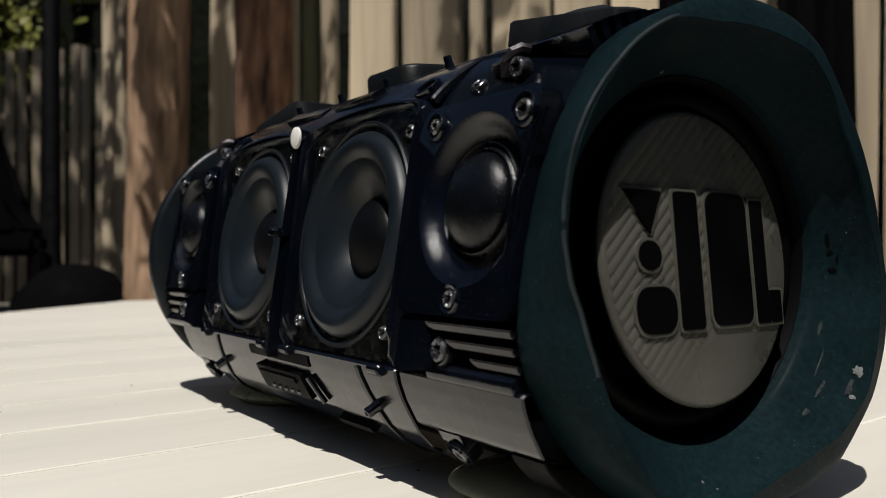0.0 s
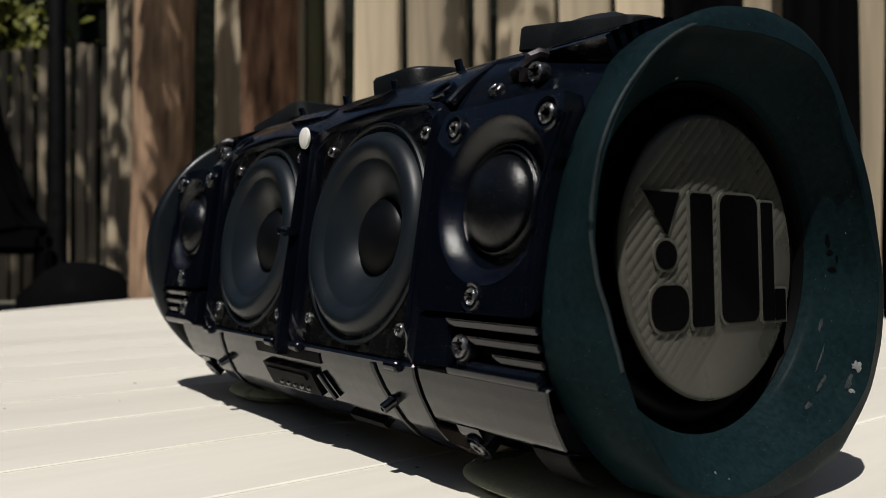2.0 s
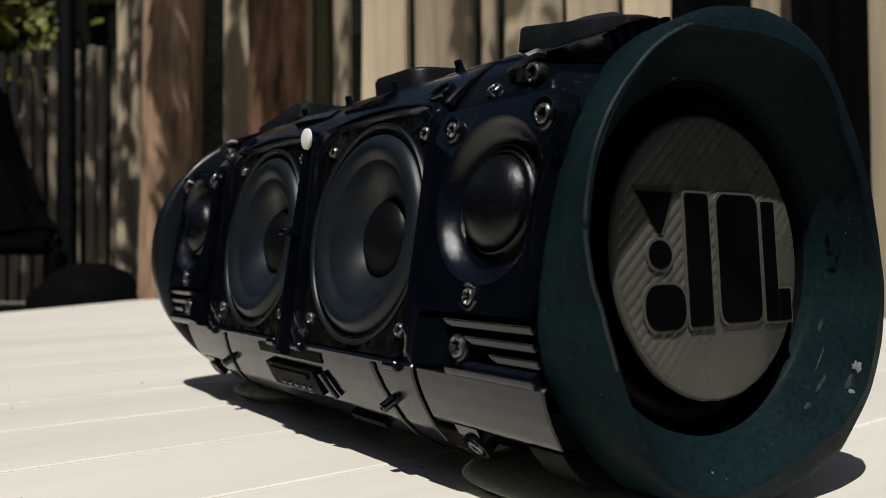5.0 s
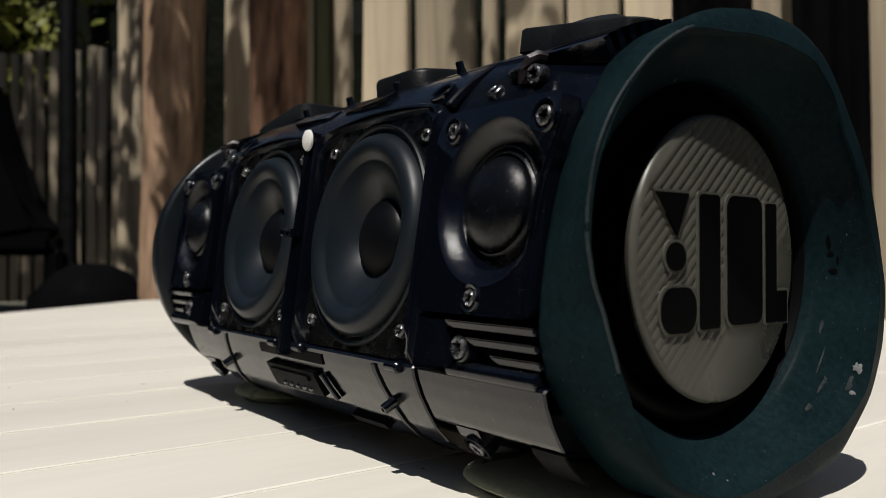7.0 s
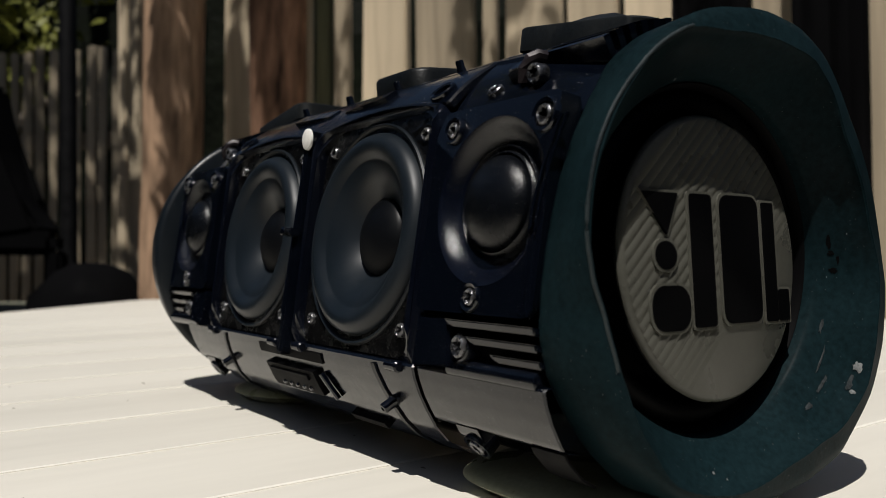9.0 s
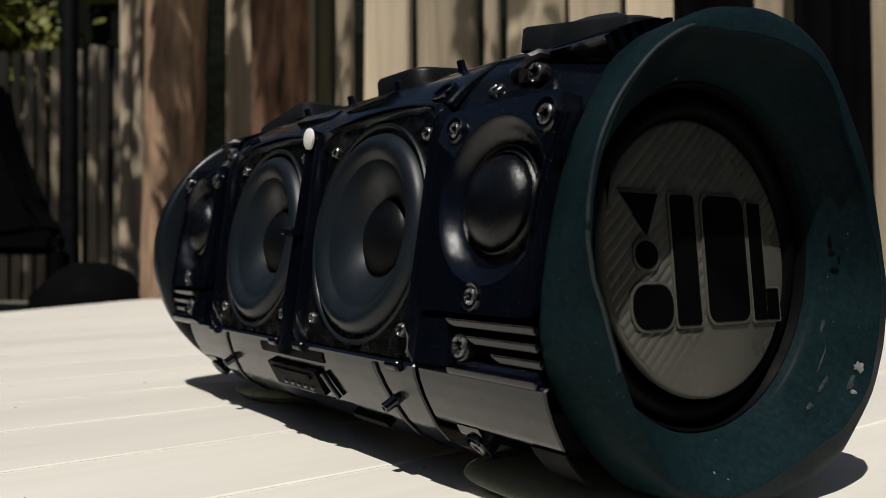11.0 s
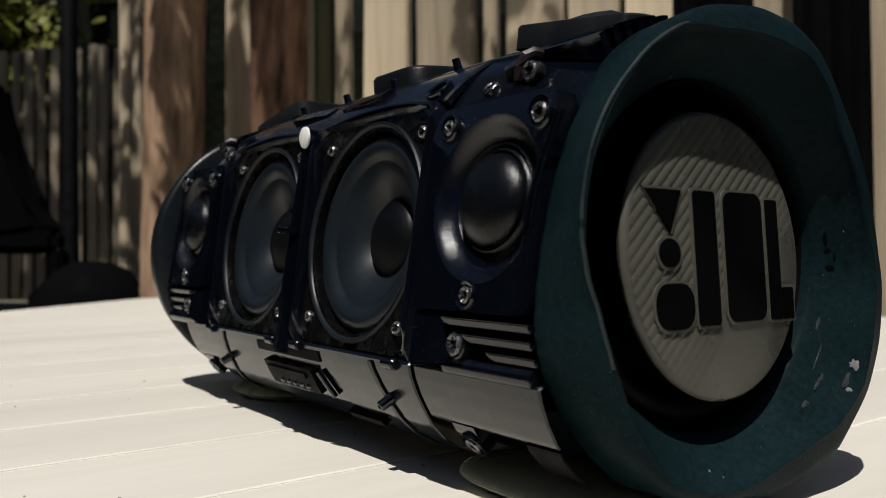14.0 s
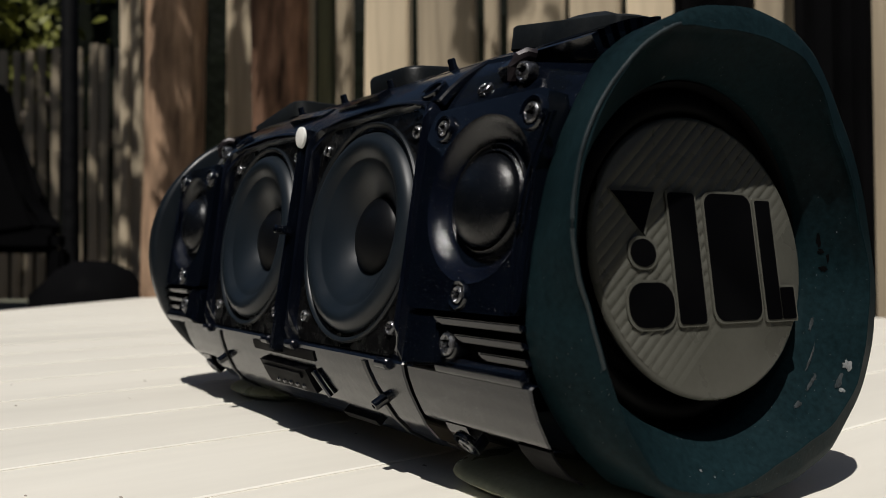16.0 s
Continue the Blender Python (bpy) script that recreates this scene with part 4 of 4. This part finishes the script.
SIDE = ((0, 65.6), (20, 64.5), (38, 64.5), (48, 66), (57, 68), (67, 68), (77, 66.5), (94, 64), (117, 62.2), (136, 59.6), (157, 58.8), (178, 57.4), (192, 56.0), (206, 57.2), (219, 59.2), (233, 61.8), (248, 64), (270, 63), (287, 66), (298, 68.5), (310, 71.8), (327, 72), (338, 71.5), (350, 69))
CREST = ((10, 55.6), (38, 54.6), (55, 59.3), (63, 60.6), (74, 58.8), (86, 57.6), (98, 57.3), (114, 60.2), (125, 60.2), (135, 59.8), (146, 59.8), (154, 59.6), (167, 58.6), (174, 57.9), (183, 56.2), (194, 53.9), (203, 53.7), (212, 54.7), (228, 57.8), (242, 61.4), (262, 60), (286, 57.4), (299, 58.9), (312, 63), (325, 65), (335, 63.5), (343, 61.9), (353, 60.5))
OPEN_R, OPEN_X, CREST_X = 0.0477, 0.1440, 0.1566


def bumper(s):
    """The rubber end ring, flared in front."""
    def wave(a, j):
        # the lathe's angle runs from -z towards +y; change to the angle from +y
        b = (a - math.pi / 2) if s > 0 else (math.pi / 2 - a) + math.pi
        if s > 0:
            k, o, c = cyclic(BACK, b) / 1000, cyclic(SIDE, b) / 1000, cyclic(CREST, b) / 1000
        else:
            k, o, c = FAR_R, FAR_R - 0.0025, FAR_R - 0.005
        c = min(c, o - 0.0002)
        n = OPEN_R
        r = (0.0500, k - 0.0025, k - 0.0008, k, k * 0.5 + o * 0.5, o, o * 0.55 + c * 0.45, c + 0.0003, c - 0.0003, c - 0.0009, c * 0.84 + n * 0.16, c * 0.60 + n * 0.40, c * 0.32 + n * 0.68, c * 0.08 + n * 0.92, n + 0.0001, n - 0.0006, n - 0.0008)[j]
        return r - 0.05, 0.0
    bm = bmesh.new()
    prof = [(0.05, h) for h in (0.1365, 0.1368, 0.1376, 0.1392, 0.1460, 0.1530, 0.1556, 0.1563, CREST_X, 0.1562, 0.1542, 0.1514, 0.1480, 0.1450, OPEN_X, 0.1430, 0.1330)]
    lathe(bm, prof, 144, Matrix.Rotation(radians(90 * s), 4, "Y"), wave)
    part("bumper_ring", bm, RUBBER if s > 0 else SURROUND, speaker, "dark flared rubber end ring, scuffed" if s > 0 else "black flared rubber end ring", m=pose(0, 0, AXIS_Z))
    bm = bmesh.new()
    prof = [(0.0472, 0.1396), (0.0466, 0.1408), (0.0458, 0.1398), (0.0453, 0.1372)]
    prof += [(0.0416 + 0.0034 * math.cos(math.pi * i / 10), 0.1362 + 0.0034 * math.sin(math.pi * i / 10)) for i in range(11)]
    prof += [(0.0378, 0.1330), (0.0376, 0.1240), (0, 0.1235)]
    lathe(bm, prof, 96, Matrix.Rotation(radians(90 * s), 4, "Y"))
    part("radiator_surround", bm, DEEP, speaker, "black rubber roll round the radiator", m=pose(0, 0, AXIS_Z))


for s in (-1, 1):
    bumper(s)
# a paler strip paints the sky sheen along one side of the near ring's crest
bm = bmesh.new()
crest_line = []
for k in range(41):
    a = radians(112 + 96 * k / 40)
    r = cyclic(CREST, a) / 1000 + 0.0001
    crest_line.append((CREST_X - 0.00035, r * math.cos(a), r * math.sin(a)))
sweep(bm, crest_line, 0.00045, 8)
part("crest_sheen", bm, SHEEN, speaker, "paler strip for the sheen on the ring's crest", m=pose(0, 0, AXIS_Z))


def flare(angle, f):
    """A place on the flared face of the near ring, between opening and crest."""
    c = cyclic(CREST, radians(angle)) / 1000
    r = OPEN_R + (c - OPEN_R) * f
    x = float(np.interp(f, (0, 0.08, 0.32, 0.60, 0.84, 1), (0.1440, 0.1450, 0.1480, 0.1514, 0.1542, 0.1566))) + 0.0003
    return Vector((x, r * math.cos(radians(angle)), r * math.sin(radians(angle))))


def scuff(angle, f, da, df, seed, mat):
    """A thin ragged mark on the flared face."""
    bm = bmesh.new()
    rng = random.Random(seed)
    rim = []
    for k in range(16):
        a = k * math.pi / 8
        w = rng.uniform(0.55, 1.1)
        p = flare(angle + da * w * math.cos(a), f + df * w * math.sin(a))
        rim.append(bm.verts.new(p))
    c = bm.verts.new(flare(angle, f) + Vector((0.0001, 0, 0)))
    for k in range(16):
        bm.faces.new((rim[k], rim[(k + 1) % 16], c))
    part("scuff", bm, mat, speaker, "pale worn scuff", m=pose(0, 0, AXIS_Z))


scuff(-31.4, 0.80, 1.7, 0.085, 1, SCUFF)
scuff(-36.8, 0.76, 2.6, 0.05, 2, FAINT)
scuff(-38.6, 0.84, 0.7, 0.05, 5, SCUFF)
scuff(-23.5, 0.17, 3.2, 0.030, 3, FAINT)
scuff(-34.0, 0.29, 5.5, 0.022, 4, FAINT)
scuff(-41.5, 0.44, 3.6, 0.035, 12, FAINT)
scuff(-51, 0.45, 2.0, 0.05, 13, FAINT)
scuff(-100, 0.60, 0.5, 0.03, 14, SCUFF)
scuff(-96, 0.72, 0.3, 0.02, 15, SCUFF)
scuff(5.2, 0.20, 2.6, 0.05, 6, DEEP)
scuff(1.4, 0.22, 1.0, 0.06, 10, DEEP)
scuff(-4.4, 0.25, 1.3, 0.09, 7, DEEP)
scuff(-0.8, 0.33, 1.6, 0.03, 11, DEEP)
scuff(7.6, 0.54, 0.4, 0.012, 8, SCUFF)
scuff(109, 0.03, 0.8, 0.03, 9, SCUFF)


def radiator(s):
    """The passive radiator: a ribbed disc with an emblem of plain shapes. Its face is local +x."""
    bm = bmesh.new()
    face = Matrix.Rotation(radians(90), 4, "Y")
    lathe(bm, [(0.0, -0.0032), (0.0362, -0.0032), (0.0376, -0.0018), (0.0381, -0.0006), (0.0378, 0.0003), (0.0370, 0.0008), (0, 0.0008)], 120, face)
    disc = part("radiator_disc", bm, PANEL, speaker, "grey ribbed passive radiator disc with black emblem", m=pose(s * REST, 0, AXIS_Z, 0, 0, 0 if s > 0 else 180))
    bm = bmesh.new()
    lathe(bm, [(0.0352, -0.0030), (0.0350, -0.0090), (0, -0.0092)], 96, face)
    part("disc_skirt", bm, DEEP, disc)
    if s < 0:
        return disc
    # fine ridges that run across the disc
    across, along = Vector((0, 0.66, -0.75)), Vector((0, 0.75, 0.66))
    step, reach = 0.00262, 0.0366
    for k in range(-13, 7):
        d = k * step
        tall = 0.00026 * min(1, max(0.15, (0.017 - d) / 0.014))
        bm = bmesh.new()
        rows = []
        for off, h in ((-0.48, 0.0), (-0.30, 0.6), (-0.05, 1.0), (0.20, 0.8), (0.42, 0.0)):
            q = d + off * step
            half = math.sqrt(max(0, reach ** 2 - q ** 2))
            a, b = across * q - along * half, across * q + along * half
            a.x = b.x = 0.00078 + tall * h
            rows.append((bm.verts.new(a), bm.verts.new(b)))
        for p, q in zip(rows, rows[1:]):
            bm.faces.new((p[0], p[1], q[1], q[0]))
        part("ridge", bm, PANEL, disc)

    def shape(outline, label="black emblem bar", name="emblem_shape"):
        cy, cz = sum(p[0] for p in outline) / len(outline), sum(p[1] for p in outline) / len(outline)

        def slab(pts, x0, x1, mat, nm, parent, lab=""):
            bm = bmesh.new()
            a = [bm.verts.new((x0, y, z)) for y, z in pts]
            b = [bm.verts.new((x1, y, z)) for y, z in pts]
            bm.faces.new(b)
            for i in range(len(a)):
                bm.faces.new((a[i - 1], a[i], b[i], b[i - 1]))
            return part(nm, bm, mat, parent, lab)
        grown = []
        for y, z in outline:
            v = Vector((y - cy, z - cz))
            grown.append((cy + v.x + math.copysign(0.0007, v.x), cz + v.y + math.copysign(0.0007, v.y)))
        rim = slab(grown, 0.0006, 0.00150, PANEL, "emblem_rim", disc)
        slab(outline, 0.0010, 0.00172, INK, name, rim, label)
    shape([(-0.0305, 0.0162), (-0.0162, 0.0162), (-0.0212, 0.0056)], "black emblem wedge")
    shape([(-0.0219 + 0.0042 * math.cos(i * 0.2618), 0.0004 + 0.0036 * math.sin(i * 0.2618)) for i in range(24)], "black emblem dot")
    shape(rounded(-0.0116, -0.0022, -0.0182, 0.0164, 0.0012))
    shape(rounded(-0.0282, -0.0132, -0.0186, -0.0072, 0.0048))
    shape(rounded(0.0014, 0.0190, -0.0178, 0.0166, 0.0034))
    shape(rounded(0.0210, 0.0268, -0.0180, 0.0152, 0.0006))
    shape(rounded(0.0272, 0.0326, -0.0180, -0.0092, 0.0006))
    return disc


radiators = [radiator(s) for s in (-1, 1)]


def foot(s):
    """A soft pad under the case."""
    bm = bmesh.new()
    mid, half = (0.112, 0.040) if s > 0 else (-0.094, 0.030)
    outline = rounded(-half, half, -0.034, 0.032, 0.029, 10)
    rows = ((0.02, 0.0), (0.80, 0.0), (0.84, 0.0006), (0.93, 0.0022), (1.0, 0.0036), (0.985, 0.0046), (0.93, 0.0056), (0.80, 0.0074), (0.60, 0.0090), (0.3, 0.0100), (0.02, 0.0102))
    ring_loop(bm, [[(mid + x * k, (-0.010 if s > 0 else -0.004) + y * k, h) for x, y in outline] for k, h in rows])
    part("foot", bm, FOOT, speaker, "grey green rubber foot pad")


for s in (-1, 1):
    foot(s)

# ---- what moves: the speaker creeps over the table, its cones and radiators pump ----
# seconds, x, y, turn
SPEAKER_ROWS = [
    (0, 0.0036, -0.0034, -2.32),
    (0.5, 0.0040, -0.0033, -2.31),
    (1, 0.0042, -0.0040, -1.63),
    (1.5, 0.0007, -0.0016, -0.85),
    (2, 0.0012, -0.0002, -0.02),
    (2.5, 0.0015, -0.0005, 0.00),
    (3, 0.0008, -0.0002, 0.01),
    (3.5, 0.0000, -0.0000, -0.00),
    (4, -0.0000, -0.0005, -0.14),
    (6.5, 0.0006, -0.0010, -0.15),
    (7, -0.0004, -0.0008, -0.09),
    (7.5, -0.0009, -0.0005, -0.13),
    (8, -0.0006, -0.0009, -0.10),
    (8.5, -0.0007, -0.0007, -0.12),
    (9, -0.0002, -0.0010, -0.11),
    (11.5, -0.0006, -0.0010, -0.16),
    (12, -0.0005, -0.0010, -0.18),
    (12.5, -0.0002, -0.0015, -0.14),
    (13, -0.0010, -0.0007, -0.14),
    (13.5, -0.0010, -0.0015, 0.01),
    (14, -0.0005, -0.0021, -0.09),
    (14.5, -0.0017, -0.0023, -0.20),
    (15, -0.0027, -0.0028, -0.23),
    (15.5, -0.0021, -0.0033, -0.36),
    (16, -0.0024, -0.0033, -0.22),
]
# seconds, radiator out (mm), its turn and nod, cone in (mm)
DRIVER_ROWS = [
    (0, -0.3, 4.4, -5.4, 0.4), (0.1, -0.2, 4.0, -4.6, 1.6), (0.2, 0.1, 3.4, -4.2, 1.6), (0.3, -0.2, 2.8, -2.8, 1.5),
    (0.4, 1.6, 4.0, -4.7, 1.5), (0.5, 3.1, 5.9, -4.1, -0.9), (0.6, -1.7, 4.9, -3.0, -2.0), (0.7, 6.6, 10.5, -4.5, 4.6),
    (0.8, 1.4, -3.5, -5.5, 4.7), (0.9, 5.4, 3.6, -8.0, 3.0), (1, -0.2, 0.5, -8.9, -1.6), (1.1, -7.0, 4.2, -7.9, -1.9),
    (1.2, -6.5, -2.7, -5.3, -2.2), (1.3, 1.6, -1.1, -2.1, -0.1), (1.4, 4.6, 5.8, -4.9, 2.0), (1.5, -4.0, -6.9, -10.9, -1.1),
    (1.6, -7.5, -0.6, -4.0, -0.8), (1.7, -2.9, 6.4, -3.3, -0.6), (1.8, 6.1, 13.5, -5.8, 1.1), (1.9, 4.5, 7.8, -3.2, -2.1),
    (2, 0.2, 3.3, -1.6, -0.2), (2.1, 1.4, 1.5, -3.7, 0.2), (2.2, 0.6, 4.5, -2.9, -0.0), (2.3, 0.0, 4.5, -2.7, 2.6),
    (2.4, -0.2, 4.5, -2.7, -0.5), (2.5, 0.2, 5.4, -2.3, -4.0), (2.6, -0.4, 4.6, -2.7, 1.1), (2.7, -1.4, 4.3, -2.7, 2.9),
    (2.8, 1.0, 3.9, -2.9, -2.1), (2.9, 2.1, 3.9, -3.8, 1.7), (3, 4.0, 4.0, -4.4, 1.8), (3.1, 3.1, 7.4, -1.8, 1.6),
    (3.2, 5.3, 6.6, -3.7, 2.6), (3.3, -7.5, 4.6, -3.0, -5.1), (3.4, 9.0, 6.6, -2.7, 0.8), (3.5, -2.6, 1.7, -2.9, -4.0),
    (3.6, -3.4, 5.9, -3.6, -3.4), (3.7, 9.4, 6.9, -3.3, 4.6), (3.8, -5.3, 3.7, -3.1, -5.5), (3.9, 2.9, 5.3, -3.5, 3.5),
    (4, 3.8, 3.8, 0.2, 2.9), (4.1, -8.7, 1.9, -3.1, -5.1), (4.2, -3.7, 2.1, -2.6, 1.2), (6.3, 1.3, 4.4, -4.8, 1.7),
    (6.4, -3.1, 3.9, -3.5, -3.1), (6.5, 3.2, 3.6, -2.3, 3.6), (6.6, -5.3, 3.8, -3.2, -4.1), (6.7, 5.6, 5.3, -4.7, 3.6),
    (6.8, -5.9, 2.6, -3.9, -5.2), (6.9, 6.5, 4.0, -4.1, 5.5), (7, 2.6, 6.3, -0.2, -0.7), (7.1, 2.5, -3.6, -7.9, 3.5),
    (7.2, -5.5, 3.3, -3.8, -5.3), (7.3, 5.4, 6.3, -2.8, 4.4), (7.4, -4.4, 1.5, -4.3, -3.4), (7.5, 3.2, 4.3, -2.9, 5.1),
    (7.6, -4.2, 2.0, -4.7, -3.4), (7.7, 4.4, 8.5, -2.0, 1.5), (7.8, -3.2, -2.8, -7.5, 0.6), (7.9, 1.8, 8.9, -1.7, 2.1),
    (8, -0.4, -2.3, -8.7, 2.4), (8.1, -0.1, 9.1, -2.1, -3.7), (8.2, 1.4, 0.0, -6.2, 4.6), (8.3, -2.4, 5.2, -2.9, -2.2),
    (8.4, 4.1, 2.2, -6.0, 6.0), (8.5, -1.5, 8.1, -2.5, 0.9), (8.6, -6.7, -3.8, -6.2, -4.2), (8.7, 0.6, 2.5, -3.7, 1.7),
    (8.8, -0.3, 3.8, -4.2, 2.6), (8.9, 0.3, 4.1, -3.1, 1.6), (9, 0.8, 3.3, -3.8, -0.4), (9.1, -0.8, 2.3, -3.2, 0.7),
    (9.2, 1.4, 4.1, -4.2, -1.8), (11.3, -3.6, -3.3, -5.8, 1.2), (11.4, -5.8, -2.0, -5.1, 1.2), (11.5, -0.6, 2.7, -2.6, -2.7),
    (11.6, -6.8, -2.5, -5.0, -5.7), (11.7, 4.7, 8.4, -2.2, -2.8), (11.8, 3.0, 7.3, -1.9, 0.2), (11.9, -0.7, 7.3, -1.7, 0.2),
    (12, -3.4, 8.0, -0.7, 0.9), (12.1, 0.2, 6.4, -2.2, 1.2), (12.2, 2.8, 4.1, -3.8, 1.3), (12.3, 2.8, 0.9, -5.1, -1.1),
    (12.4, -0.4, -0.3, -6.2, 0.5), (12.5, -4.1, -1.4, -11.1, 1.3), (12.6, -0.0, 0.7, -4.8, 2.0), (12.7, -2.1, 2.9, -3.4, 3.4),
    (12.8, -0.5, 4.2, -3.0, 1.4), (12.9, 2.0, 4.4, -3.7, -3.5), (13, 1.4, 4.8, -4.2, -3.1), (13.1, -0.8, 2.6, -2.7, 1.6),
    (13.2, -1.0, 4.4, -2.7, 3.8), (13.3, -2.3, 2.5, -4.5, 0.2), (13.4, 2.4, 4.9, -2.2, 1.4), (13.5, 5.6, 10.8, 1.5, 5.6),
    (13.6, -7.5, -4.4, -4.4, -4.7), (13.7, 0.0, 3.7, -2.5, -2.2), (13.8, 2.7, 5.5, -2.5, 3.3), (13.9, -6.9, 4.1, -2.3, -4.0),
    (14, 3.3, 3.5, -4.0, 5.1), (14.1, -0.1, 2.7, -3.5, 1.1), (14.2, -3.6, 8.3, -1.5, -3.6), (14.3, 8.9, 5.6, -2.6, 6.0),
    (14.4, -3.2, 2.6, -4.0, -3.3), (14.5, 0.6, 8.0, -5.6, -1.6), (14.6, 4.9, 4.9, -2.9, 6.0), (14.7, -8.4, 1.3, -3.2, -3.8),
    (14.8, 6.7, 8.0, -1.9, 3.7), (14.9, 0.9, 4.2, -2.8, 2.4), (15, -8.4, 5.3, -3.7, -4.0), (15.1, -0.4, 3.6, -2.9, -1.2),
    (15.2, -1.6, 4.0, -2.4, -2.0), (15.3, -0.1, 4.3, -2.2, -1.1), (15.4, 8.5, 5.9, -3.1, 6.0), (15.5, -5.4, 5.8, -2.7, -5.8),
    (15.6, -1.5, -3.4, -4.2, 0.5), (15.7, 4.1, 5.4, -4.6, 3.7), (15.8, -3.9, 0.5, -3.8, -1.8), (15.9, 2.8, 3.0, -4.4, 3.6),
    (16, 0.6, -4.7, -8.5, 0.7),
]


def between(rows, seed):
    """Adds beats of the same reach across the long pauses between rows, as the music goes on."""
    rng = random.Random(seed)
    out = []
    for a, b in zip(rows, rows[1:]):
        out.append(a)
        n = round((b[0] - a[0]) / 0.12)
        for i in range(1, n):
            f = i / n
            mid = [a[k] + (b[k] - a[k]) * f for k in range(1, len(a))]
            out.append((a[0] + (b[0] - a[0]) * f, mid[0] + rng.uniform(-6, 5), mid[1] + rng.uniform(-3, 4), mid[2] + rng.uniform(-2, 2), mid[3] + rng.uniform(-4, 4)))
    return out + [rows[-1]]


def motions():
    walk(speaker, [(t, pose(x, y, 0, 0, 0, a)) for t, x, y, a in SPEAKER_ROWS])
    beats = between(DRIVER_ROWS, 5)
    near, far = radiators[1], radiators[0]
    walk(near, [(t, pose(REST + d / 1000, 0, AXIS_Z, 0, nod, turn)) for t, d, turn, nod, c in beats])
    walk(far, [(t, pose(-REST - d / 1000, 0, AXIS_Z, 0, nod, 180 - turn)) for t, d, turn, nod, c in beats])
    for cone, x in cones:
        walk(cone, [(t, turned(x, FACE_W + (c + CONE_IN) / 1000, 0)) for t, d, turn, nod, c in beats])


motions()
